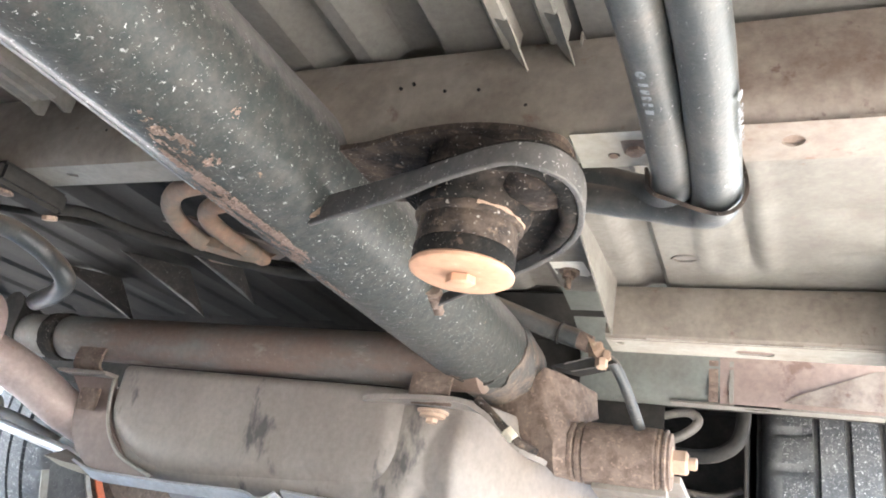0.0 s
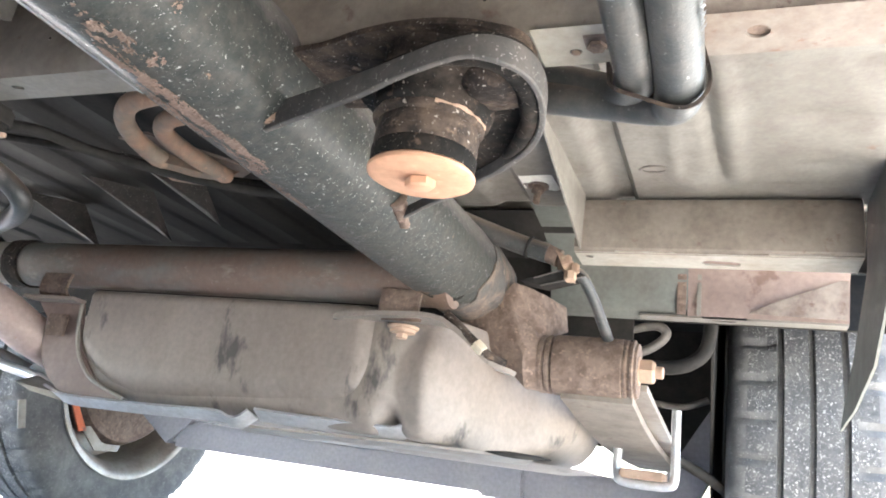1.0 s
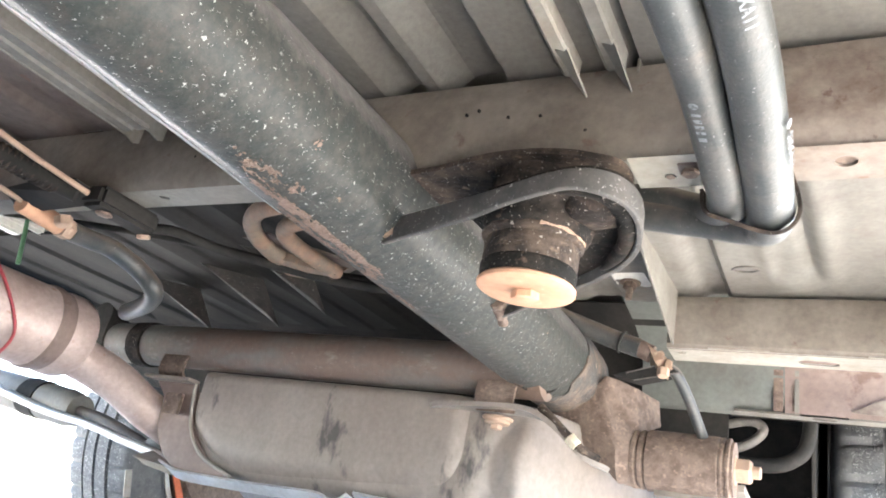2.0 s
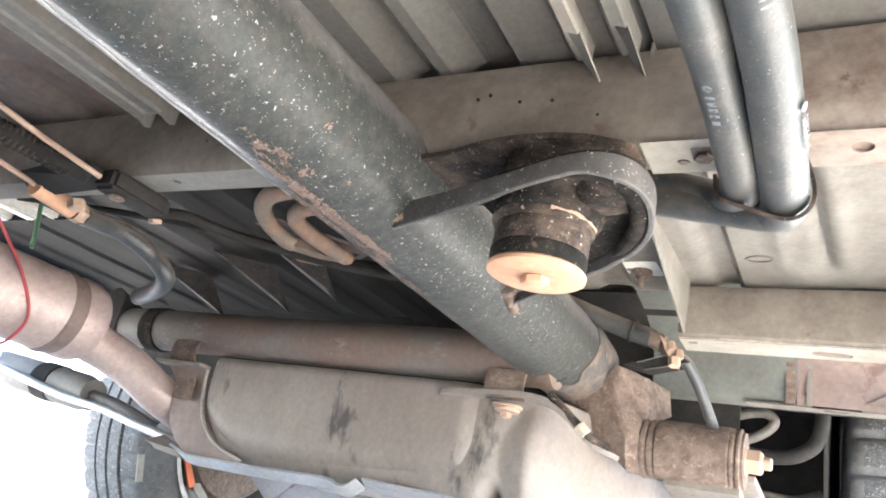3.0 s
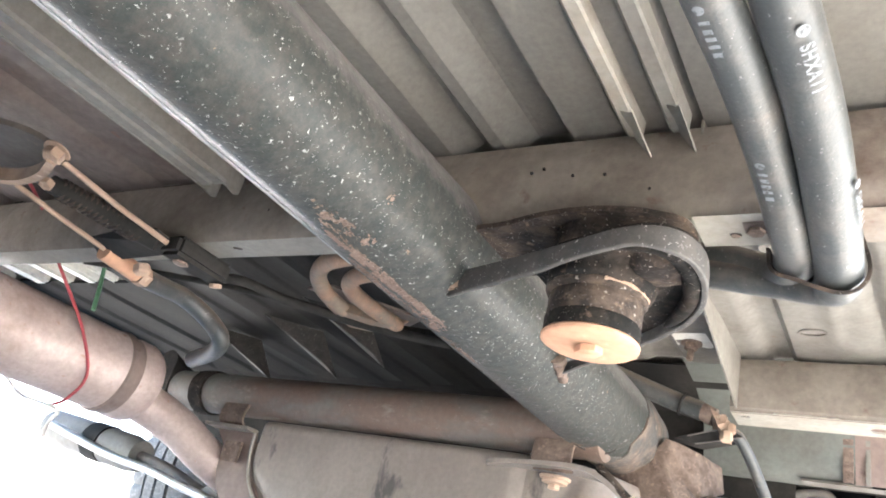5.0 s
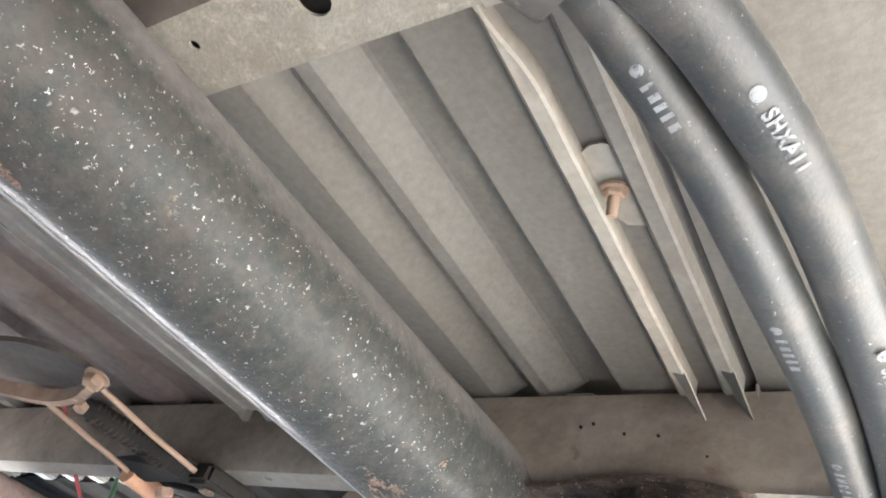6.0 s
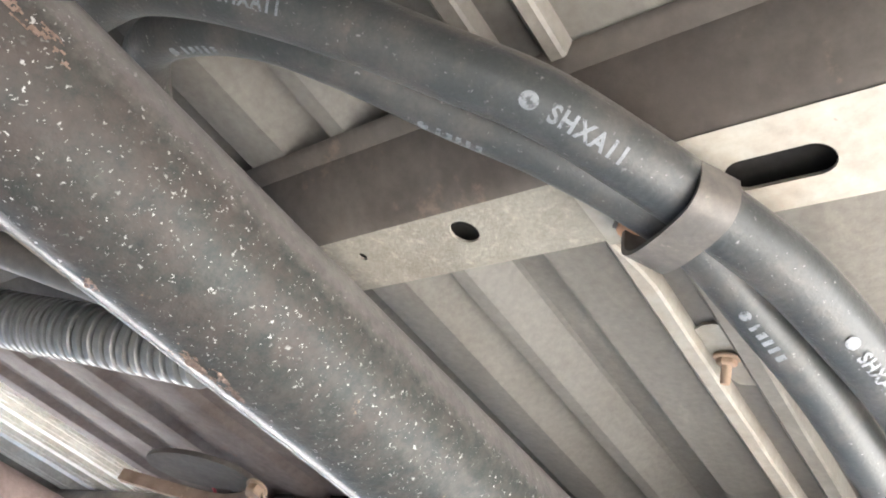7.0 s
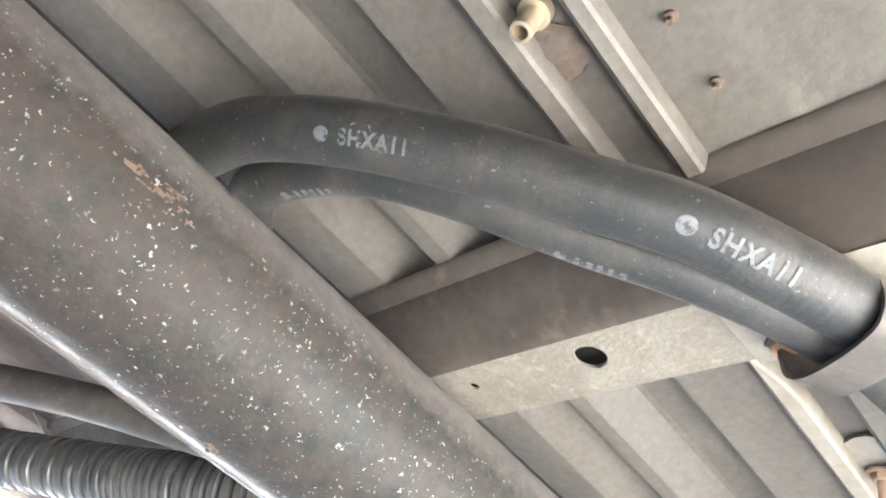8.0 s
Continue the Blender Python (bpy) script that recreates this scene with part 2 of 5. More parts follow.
def part(name, bm, material, parent, label="", smooth=True, sharp=38):
    me = bpy.data.meshes.new(name)
    bmesh.ops.recalc_face_normals(bm, faces=bm.faces)
    for f in bm.faces:
        f.smooth = smooth
    bm.to_mesh(me)
    bm.free()
    me.materials.append(material)
    if smooth:
        me.set_sharp_from_angle(angle=radians(sharp))
    ob = new(name, me)
    if parent:
        ob.parent = parent
        ob.matrix_parent_inverse = place(parent).inverted()
    if label:
        ob["label"] = label
    return ob


def box(x0, x1, y0, y1, z0, z1, bevel=0.0, bm=None, m=None):
    bm = bm or bmesh.new()
    made = bmesh.ops.create_cube(bm, size=1.0)["verts"]
    for v in made:
        v.co = Vector(((x0 + x1) / 2 + v.co.x * (x1 - x0), (y0 + y1) / 2 + v.co.y * (y1 - y0), (z0 + z1) / 2 + v.co.z * (z1 - z0)))
    if bevel:
        edges = list({e for v in made for e in v.link_edges})
        made = list({v for f in bmesh.ops.bevel(bm, geom=edges, offset=bevel, segments=2, affect="EDGES")["faces"] for v in f.verts} | {v for v in made if v.is_valid})
    if m is not None:
        bmesh.ops.transform(bm, matrix=m, verts=made)
    return bm


def spline(points, n=10):
    """A smooth line through the points."""
    p = [Vector(q) for q in points]
    p = [2 * p[0] - p[1], *p, 2 * p[-1] - p[-2]]
    out = []
    for a, b, c, d in zip(p, p[1:], p[2:], p[3:]):
        for k in range(n):
            u = k / n
            out.append(0.5 * (2 * b + (c - a) * u + (2 * a - 5 * b + 4 * c - d) * u * u + (3 * b - a - 3 * c + d) * u**3))
    return out + [p[-2]]


def frames(line):
    """Tangent and two cross axes at each point, carried along without twist."""
    up, out = None, []
    for i, p in enumerate(line):
        t = (line[min(i + 1, len(line) - 1)] - line[max(i - 1, 0)]).normalized()
        if up is None:
            up = Vector((0, 0, 1)) if abs(t.z) < 0.9 else Vector((0, 1, 0))
        side = t.cross(up).normalized()
        up = side.cross(t).normalized()
        out.append((t, side, up))
    return out


def tube(line, radius, segs=16, bm=None, oval=1.0):
    """A tube along a line; radius: a number, or a function of the share of the way and of the angle."""
    bm = bm or bmesh.new()
    line = [Vector(p) for p in line]
    rings, n = [], len(line) - 1
    for i, (p, (t, side, up)) in enumerate(zip(line, frames(line))):
        r = radius if isinstance(radius, (int, float)) else radius(i / n)
        rings.append([bm.verts.new(p + side * (math.cos(a) * r) + up * (math.sin(a) * r * oval)) for a in (2 * math.pi * k / segs for k in range(segs))])
    for a, b in zip(rings, rings[1:]):
        for k in range(segs):
            bm.faces.new((a[k], a[(k + 1) % segs], b[(k + 1) % segs], b[k]))
    bm.faces.new(rings[0][::-1])
    bm.faces.new(rings[-1])
    return bm


def strip(line, width, thick, across, bm=None):
    """A flat bar along a line: width along the given axis, thick at right angles to it."""
    bm = bm or bmesh.new()
    line = [Vector(p) for p in line]
    rings = []
    for p, (t, _, _) in zip(line, frames(line)):
        w = Vector(across)
        w = (w - t * w.dot(t)).normalized()
        h = t.cross(w).normalized()
        rings.append([bm.verts.new(p + w * (width / 2 * a) + h * (thick / 2 * b)) for a, b in ((-1, -1), (1, -1), (1, 1), (-1, 1))])
    for a, b in zip(rings, rings[1:]):
        for k in range(4):
            bm.faces.new((a[k], a[(k + 1) % 4], b[(k + 1) % 4], b[k]))
    bm.faces.new(rings[0][::-1])
    bm.faces.new(rings[-1])
    return bm


def rolled_strap(line, heights, thick, top):
    """An upright flat bar bent along a line, its top edge level; heights: its height at even steps along the line."""
    bm, rows = bmesh.new(), []
    for i, (p, (t, _, _)) in enumerate(zip(line, frames(line))):
        out = t.cross(Vector((0, 0, 1))).normalized()
        h = float(np.interp(i / (len(line) - 1), np.linspace(0, 1, len(heights)), heights)) * (1 + 0.07 * noise.noise(p * 70))
        c = [(-0.3, 1), (0.3, 1), (0.5, 0.95), (0.5, 0.05), (0.3, 0), (-0.3, 0), (-0.5, 0.05), (-0.5, 0.95)]
        rows.append([bm.verts.new((p.x + out.x * thick * a, p.y + out.y * thick * a, top - h * b)) for a, b in c])
    for a, b in zip(rows, rows[1:]):
        for k in range(8):
            bm.faces.new((a[k], a[(k + 1) % 8], b[(k + 1) % 8], b[k]))
    bm.faces.new(rows[0][::-1])
    bm.faces.new(rows[-1])
    return bm


def lathe(profile, m, segs=40, bm=None):
    """A body of revolution: profile of (radius, height) along the local z, placed by m."""
    bm = bm or bmesh.new()
    rings = [[bm.verts.new(m @ Vector((math.cos(a) * r, math.sin(a) * r, h))) for a in (2 * math.pi * k / segs for k in range(segs))] for r, h in profile]
    for a, b in zip(rings, rings[1:]):
        for k in range(segs):
            bm.faces.new((a[k], a[(k + 1) % segs], b[(k + 1) % segs], b[k]))
    bm.faces.new(rings[0][::-1])
    bm.faces.new(rings[-1])
    return bm


def slab(outline, depth, bm=None):
    """A plate: an outline of points in space, thickened by the vector depth."""
    bm = bm or bmesh.new()
    a = [bm.verts.new(Vector(p)) for p in outline]
    b = [bm.verts.new(Vector(p) + Vector(depth)) for p in outline]
    bm.faces.new(a[::-1])
    bm.faces.new(b)
    for k in range(len(a)):
        bm.faces.new((a[k], a[(k + 1) % len(a)], b[(k + 1) % len(a)], b[k]))
    return bm


def extrude_x(section, x0, x1, thick, bm=None, cuts=1):
    """A folded sheet: an open section of (y, z) run along x, with a thickness."""
    bm = bm or bmesh.new()
    sec = [Vector((0, y, z)) for y, z in section]
    off = []
    for i, p in enumerate(sec):
        t = sec[min(i + 1, len(sec) - 1)] - sec[max(i - 1, 0)]
        off.append(Vector((0, -t.z, t.y)).normalized() * thick)
    loop = sec + [p + o for p, o in zip(sec[::-1], off[::-1])]
    rings = [[bm.verts.new(p + Vector((x0 + (x1 - x0) * k / cuts, 0, 0))) for p in loop] for k in range(cuts + 1)]
    for a, b in zip(rings, rings[1:]):
        for k in range(len(loop)):
            bm.faces.new((a[k], a[(k + 1) % len(loop)], b[(k + 1) % len(loop)], b[k]))
    bm.faces.new(rings[0][::-1])
    bm.faces.new(rings[-1])
    return bm


def extrude_y(section, y0, y1, thick):
    """A folded sheet: an open section of (x, z) run along y, with a thickness upwards."""
    bm = bmesh.new()
    loop = [(x, z) for x, z in section] + [(x, z + thick) for x, z in section[::-1]]
    rings = [[bm.verts.new((x, y, z)) for x, z in loop] for y in (y0, y1)]
    for k in range(len(loop)):
        bm.faces.new((rings[0][k], rings[0][(k + 1) % len(loop)], rings[1][(k + 1) % len(loop)], rings[1][k]))
    bm.faces.new(rings[0][::-1])
    bm.faces.new(rings[1])
    return bm


def pierced(x0, x1, y0, y1, z, thick, holes, bm=None):
    """A level plate with real holes: (x, y, half length, half width, turn in degrees), rounded at the ends."""
    bm = bm or bmesh.new()
    n = 32
    holes = sorted(holes)
    if not holes:
        return slab([(x0, y0, z), (x1, y0, z), (x1, y1, z), (x0, y1, z)], (0, 0, thick), bm)
    cells, last = [], x0
    for i, h in enumerate(holes):
        reach = h[2] + 0.5 * (y1 - y0)
        a = max(last, h[0] - reach)
        b = min(h[0] + reach, x1 if i + 1 == len(holes) else (h[0] + h[2] + holes[i + 1][0] - holes[i + 1][2]) / 2)
        if a - last > 1e-5:
            slab([(last, y0, z), (a, y0, z), (a, y1, z), (last, y1, z)], (0, 0, thick), bm)
        cells.append((a, b))
        last = b
    if x1 - last > 1e-5:
        slab([(last, y0, z), (x1, y0, z), (x1, y1, z), (last, y1, z)], (0, 0, thick), bm)

    def wall(loop):
        high = [bm.verts.new(v.co + Vector((0, 0, thick))) for v in loop]
        for k in range(len(loop)):
            bm.faces.new((loop[k], loop[(k + 1) % len(loop)], high[(k + 1) % len(high)], high[k]))

    for (hx, hy, ha, hb, turn), (ex0, ex1) in zip(holes, cells):
        ring, rim = [], []
        for k in range(n):
            a = 2 * math.pi * (k + 0.5) / n
            c, s = math.cos(a), math.sin(a)
            px, py = hb * c + math.copysign(ha - hb, c) if ha > hb else ha * c, hb * s
            t = radians(turn)
            px, py = px * math.cos(t) - py * math.sin(t), px * math.sin(t) + py * math.cos(t)
            ring.append(bm.verts.new((hx + px, hy + py, z)))
            kx = (ex1 - hx) / c if c > 0 else (ex0 - hx) / c
            ky = (y1 - hy) / s if s > 0 else (y0 - hy) / s
            q = min(kx, ky)
            rim.append(bm.verts.new((hx + q * c, hy + q * s, z)))
        for k in range(n):
            bm.faces.new((ring[k], ring[(k + 1) % n], rim[(k + 1) % n], rim[k]))
        for cx in (ex0, ex1):
            for cy in (y0, y1):
                turn_at = math.atan2(cy - hy, cx - hx) % (2 * math.pi)
                k = int(math.floor(turn_at / (2 * math.pi) * n - 0.5)) % n
                bm.faces.new((rim[k], rim[(k + 1) % n], bm.verts.new((cx, cy, z))))
        wall(ring)
    return bm


def step(a, b, x):
    u = max(0.0, min(1.0, (x - a) / (b - a)))
    return u * u * (3 - 2 * u)


def rough_up(bm, cuts, amount, scale):
    """Cuts a body finer and makes its faces uneven."""
    bmesh.ops.triangulate(bm, faces=bm.faces)
    for _ in range(cuts):
        bmesh.ops.subdivide_edges(bm, edges=bm.edges, cuts=1, use_grid_fill=True)
    bm.normal_update()
    for v in bm.verts:
        v.co += v.normal * amount * (noise.noise(v.co * scale) + 0.5 * noise.noise(v.co * scale * 2.3))
    return bm


def bolt(at, axis, r, h, bm=None, washer=0.0, stud=0.0):
    """A hexagon head on an axis, with a washer and a stud end if wanted."""
    m = Matrix.Translation(at) @ Vector(axis).to_track_quat("Z", "Y").to_matrix().to_4x4()
    bm = bm or bmesh.new()
    if washer:
        lathe([(washer, 0), (washer, 0.0012), (washer * 0.8, 0.0016)], m, 24, bm)
    lathe([(r, 0.001), (r, h * 0.85), (r * 0.82, h)], m, 6, bm)
    if stud:
        lathe([(r * 0.5, h * 0.9), (r * 0.5, h + stud), (r * 0.4, h + stud + 0.001)], m, 16, bm)
    return bm


# ---- ground ----
bm = bmesh.new()
bmesh.ops.create_grid(bm, x_segments=8, y_segments=8, size=300.0)
tagged(part("ground", bm, GROUND, None), "pale sunlit concrete ground under the van", "ground", kind="structure")

# ---- the van's floor, seen from below ----
FLOOR = 0.430
body = thing("van_underbody", "dusty grey ribbed steel van floor with crossmembers, seen from below", "van", (-0.5, 0.4, FLOOR))


def ribbed(x0, x1, y0, y1, raised, lift=0.011, top=0.004, slope=0.006):
    """A floor sheet with pressed channels that run along the van; raised: spans of x that climb slowly and drop sharply."""
    xs = [(x0, 0.0)]
    for a, b in sorted(raised):
        xs += [(a - 0.002, 0.0), (a, lift * 0.08), (a + slope * 0.9, lift * 0.95), (a + slope * 1.08, lift), (b - 0.0025, lift), (b - 0.001, lift * 0.5), (b, 0.0)]
    xs.append((x1, 0.0))
    bm = bmesh.new()
    loop = [Vector((x, y0, FLOOR + h)) for x, h in xs] + [Vector((x, y0, FLOOR + h + top)) for x, h in xs[::-1]]
    n = max(2, int((y1 - y0) / 0.05))
    rows = [[bm.verts.new(p + Vector((0, (y1 - y0) * j / n, 0))) for p in loop] for j in range(n + 1)]
    for a, b in zip(rows, rows[1:]):
        for k in range(len(a)):
            bm.faces.new((a[k], a[(k + 1) % len(a)], b[(k + 1) % len(a)], b[k]))
    bm.faces.new(rows[0][::-1])
    bm.faces.new(rows[-1])
    for v in bm.verts:
        v.co.z += 0.0006 * noise.noise(Vector((v.co.x * 4.0, v.co.y * 9.0, 0.0)))
    return bm


part("floor_panel", ribbed(-0.30, 0.16, -2.2, -0.01, [(-0.283, -0.262), (-0.2365, -0.2085), (-0.1985, -0.1565)], lift=0.0120, slope=0.0165), DULL, body, "dusty grey ribbed floor sheet", sharp=11)
part("floor_panel", ribbed(-0.30, 0.16, -0.01, 0.3, [(-0.283, -0.262), (-0.2365, -0.2085), (-0.1985, -0.1565), (-0.0915, -0.0835)], lift=0.0120, slope=0.0165), DULL, body, "dusty grey ribbed floor sheet", sharp=11)
left_ribs = [(-0.385, -0.345), (-0.425, -0.40), (-0.535, -0.495), (-0.615, -0.570), (-0.69, -0.65), (-0.765, -0.725)]
# Near-black sheet and whitened ribs: side light and shade put into the colours.
part("floor_panel", box(-1.06, -0.785, -2.2, 0.47, FLOOR + 0.016, FLOOR + 0.020), DARK, body)
for x0, x1 in ((-0.815, -0.807), (-0.864, -0.846), (-0.917, -0.897), (-0.977, -0.953), (-1.046, -1.038), (-1.058, -1.052)):
    part("floor_rib", box(x0, x1, -0.44, 0.47, FLOOR - 0.001, FLOOR + 0.016, 0.003), PALE, body, "outer floor rib with side light in its pale colour")
part("floor_panel", ribbed(-1.06, -0.785, 0.47, 0.84, [(-1.03, -0.985), (-0.955, -0.905), (-0.87, -0.82)], lift=0.0035), DARK, body)
part("floor_panel", ribbed(-0.785, -0.30, -2.2, 0.3, left_ribs, lift=0.007), BROWN, body, "brown rust-stained ribbed floor sheet")


def pressed_floor(x0, x1, y0, y1, nx=150, ny=120):
    """The smooth outer floor sheet with its pressed channel, furrow and dents."""
    bm = bmesh.new()
    rows = []
    for j in range(ny + 1):
        y = y0 + (y1 - y0) * j / ny
        row = []
        for i in range(nx + 1):
            x = x0 + (x1 - x0) * i / nx
            h = 0.0075 * step(-0.111, -0.096, x) * (1 - step(-0.0835, -0.079, x)) * step(0.33, 0.40, y)
            h += 0.0045 * step(-0.215, -0.20, x) * (1 - step(-0.178, -0.172, x))
            c = -0.0175 + 0.06 * (y - 0.5)
            h += 0.0042 * math.exp(-(((x - c) / 0.0055) ** 2)) * step(0.38, 0.44, y) * (1 - step(0.555, 0.585, y))
            h -= 0.0030 * math.exp(-(((x - c - 0.012) / 0.008) ** 2)) * step(0.36, 0.44, y) * (1 - step(0.57, 0.60, y))
            h -= 0.0045 * math.exp(-(((x + 0.030) / 0.014) ** 2) - (((y - 0.590) / 0.020) ** 2))
            h -= 0.0025 * math.exp(-(((x + 0.045) / 0.006) ** 2)) * step(0.46, 0.52, y) * (1 - step(0.57, 0.60, y))
            for bx, by, bw in ((0.045, 0.485, 0.028), (0.058, 0.560, 0.020), (0.035, 0.598, 0.016), (0.075, 0.42, 0.03)):
                h += 0.0022 * math.exp(-(((x - bx) / bw) ** 2) - (((y - by) / 0.007) ** 2))
            h += 0.0012 * noise.noise(Vector((x * 22, y * 22, 1.0))) + 0.0005 * noise.noise(Vector((x * 70, y * 70, 2.0)))
            row.append(bm.verts.new((x, y, FLOOR + h)))
        rows.append(row)
    for a, b in zip(rows, rows[1:]):
        for k in range(nx):
            bm.faces.new((a[k], a[k + 1], b[k + 1], b[k]))
    return bm


outer = part("floor_panel", pressed_floor(-0.27, 0.16, 0.3, 0.64), PAN, body, "pale pressed floor sheet with dents")
outer.modifiers.new("sheet", "SOLIDIFY").thickness = 0.0015
part("floor_panel", ribbed(-0.785, -0.27, 0.3, 0.84, [(-0.335, -0.30), (-0.40, -0.36), (-0.465, -0.425), (-0.545, -0.50), (-0.62, -0.58), (-0.70, -0.655), (-0.765, -0.73)], lift=0.0020), DARK, body, "dark floor sheet")
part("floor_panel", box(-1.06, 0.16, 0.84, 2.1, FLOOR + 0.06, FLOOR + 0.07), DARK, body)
part("cargo_bed", box(-1.3, 0.18, -2.2, 2.1, FLOOR + 0.075, FLOOR + 0.105), GREY, body)
# Unseen strip added beside the bed to move the sunlit ground outwards.
part("bed_sun_block", box(0.182, 0.205, 0.68, 2.1, FLOOR + 0.075, FLOOR + 0.105), GREY, body)
# Sill depths are invented, stepped along y to limit light from the left.
part("light_stop_sill", box(-1.10, -1.062, -2.2, -0.20, 0.24, FLOOR + 0.07, 0.006), GREY, body, "pale grey side sill, its depth set to shape the light")
part("light_stop_sill", box(-1.10, -1.062, -0.20, 0.45, 0.345, FLOOR + 0.07, 0.006), GREY, body, "pale grey side sill, its depth set to shape the light")
part("light_stop_sill", box(-1.10, -1.062, 0.45, 0.75, 0.372, FLOOR + 0.07, 0.006), GREY, body, "pale grey side sill, its depth set to shape the light")
# Unseen right sill, dropped low here to block side light towards the front.
part("light_stop_sill", box(0.162, 0.19, -2.2, -0.06, 0.10, FLOOR + 0.07, 0.006), GREY, body, "pale grey side sill, its depth set to shape the light")
part("light_stop_sill", box(0.162, 0.19, -0.06, 0.42, 0.376, FLOOR + 0.07, 0.006), GREY, body, "pale grey side sill, its depth set to shape the light")
# Out of view; added to keep horizon light off the faces towards the front.
part("front_light_block", box(-1.06, 0.16, -0.46, -0.44, 0.06, FLOOR + 0.02), DARK, body, "unseen dark panel added to block light from the front")
part("light_stop_sill", box(0.162, 0.19, 0.42, 0.55, 0.392, FLOOR + 0.07, 0.006), GREY, body, "pale grey side sill, its depth set to shape the light")

# crossmember by the body mount
part("crossmember", extrude_x([(0.300, 0.429), (0.288, 0.424), (0.284, 0.410), (0.282, 0.388), (0.2825, 0.376), (0.286, 0.3705)], -1.2, -0.028, -0.0015), GREY_BROWN, body, "grey-brown crossmember")
part("crossmember", extrude_x([(0.300, 0.429), (0.288, 0.424), (0.284, 0.410), (0.282, 0.388), (0.2825, 0.376), (0.286, 0.3705)], -0.028, 0.1, -0.0015), STAIN, body, "rust-stained end of the crossmember")
part("crossmember_flange", pierced(-1.2, -0.084, 0.285, 0.309, 0.370, 0.0015, [(-0.405, 0.296, 0.004, 0.002, 20)]), GREY, body)
cream_end = part("outrigger", pierced(-0.083, -0.022, 0.281, 0.311, 0.3685, 0.0015, [(-0.0664, 0.3005, 0.0028, 0.0022, 0)]), CREAM, body, "cream painted outrigger flange")
blush_end = part("outrigger", pierced(-0.022, 0.10, 0.281, 0.311, 0.3685, 0.0015, [(0.0078, 0.2955, 0.0045, 0.0045, 0)]), BLUSH, body, "rust-bled cream outrigger flange")
part("square_nut", box(-0.0614, -0.0504, 0.2881, 0.2991, 0.3675, 0.3700, 0.0005), BROWN, cream_end)
part("bolt", bolt((-0.0559, 0.2936, 0.3675), (0, 0, -1), 0.0042, 0.003), RUST, cream_end)
part("flange_back", box(-1.2, 0.1, 0.308, 0.3095, 0.371, 0.429), GREY, body)

# next crossmember towards the wheels
rear_member = part("crossmember", extrude_x([(0.640, 0.429), (0.618, 0.424), (0.613, 0.415), (0.612, 0.388), (0.6125, 0.381), (0.616, 0.3775)], -0.128, 0.088, -0.0015), GREY_BROWN, body)
part("outrigger", pierced(-0.128, 0.088, 0.6125, 0.652, 0.377, 0.0015, [(-0.118, 0.627, 0.004, 0.003, 0), (-0.012, 0.637, 0.015, 0.006, 6)]), CREAM, body, "cream painted outrigger flange with a slot")
for x, z in ((-0.116, 0.412), (-0.116, 0.402)):
    part("spot_weld", lathe([(0.0022, -0.0006), (0.0020, 0.0006), (0.0008, 0.0009)], Matrix.Translation((x, 0.6125, z)) @ Matrix.Rotation(radians(90), 4, "X"), 12), CREAM, rear_member)
# Added near-black plate: shade seen through the slot, put in as colour.
part("slot_shade_plate", box(-0.126, 0.086, 0.617, 0.650, 0.3835, 0.3848), DARK, body)
part("dimple", bolt((-0.0664, 0.3005, 0.3690), (0, 0, -1), 0.0024, 0.0012), RUST, cream_end)
part("dimple", lathe([(0.0062, 0.3702), (0.0062, 0.3712), (0.0030, 0.3716)], Matrix.Translation((0.0078, 0.2955, 0.0)), 20), RUST, blush_end)
part("gusset", slab([(-0.126, 0.43, 0.4305), (-0.122, 0.612, 0.379), (-0.122, 0.612, 0.4305)], (-0.0015, 0, 0)), GREY, body)

# shallow crossmember over the hoses
# The sloping face is coloured darker to carry shade that the lighting lacks.
part("crossmember", extrude_x([(-0.0365, 0.4300), (-0.0355, 0.4285), (-0.0285, 0.4268), (-0.0265, 0.4240), (-0.0175, 0.4160), (-0.0075, 0.4090), (-0.0055, 0.4078), (-0.002, 0.4072)], -0.6, 0.12, -0.0015), DARK_BROWN, body, "grey-brown crossmember")
part("crossmember_flange", pierced(-0.6, -0.0985, -0.003, 0.0305, 0.407, 0.0015, [(-0.2200, 0.0105, 0.0022, 0.0022, 0), (-0.1630, 0.0107, 0.0062, 0.0062, 0)]), PITTED, body)
part("outrigger", slab([(-0.1115, -0.0055, 0.4055), (-0.1010, -0.0055, 0.4055), (-0.1010, 0.0315, 0.4055), (-0.1093, 0.0315, 0.4055)], (0, 0, 0.0013)), CREAM, body)
part("outrigger", pierced(-0.101, 0.12, -0.0055, 0.0315, 0.4055, 0.0015, [(-0.045, 0.014, 0.016, 0.0062, 0), (-0.006, 0.013, 0.0032, 0.0032, 0)]), CREAM, body, "cream painted outrigger flange with a long slot")
# Near-black plate added behind the holes in place of the shade inside.
part("slot_shade_plate", box(-0.598, 0.118, 0.000, 0.0265, 0.4135, 0.4150), DARK, body)
part("flange_back", box(-0.6, 0.12, 0.028, 0.0292, 0.4075, 0.4305), GREY, body)

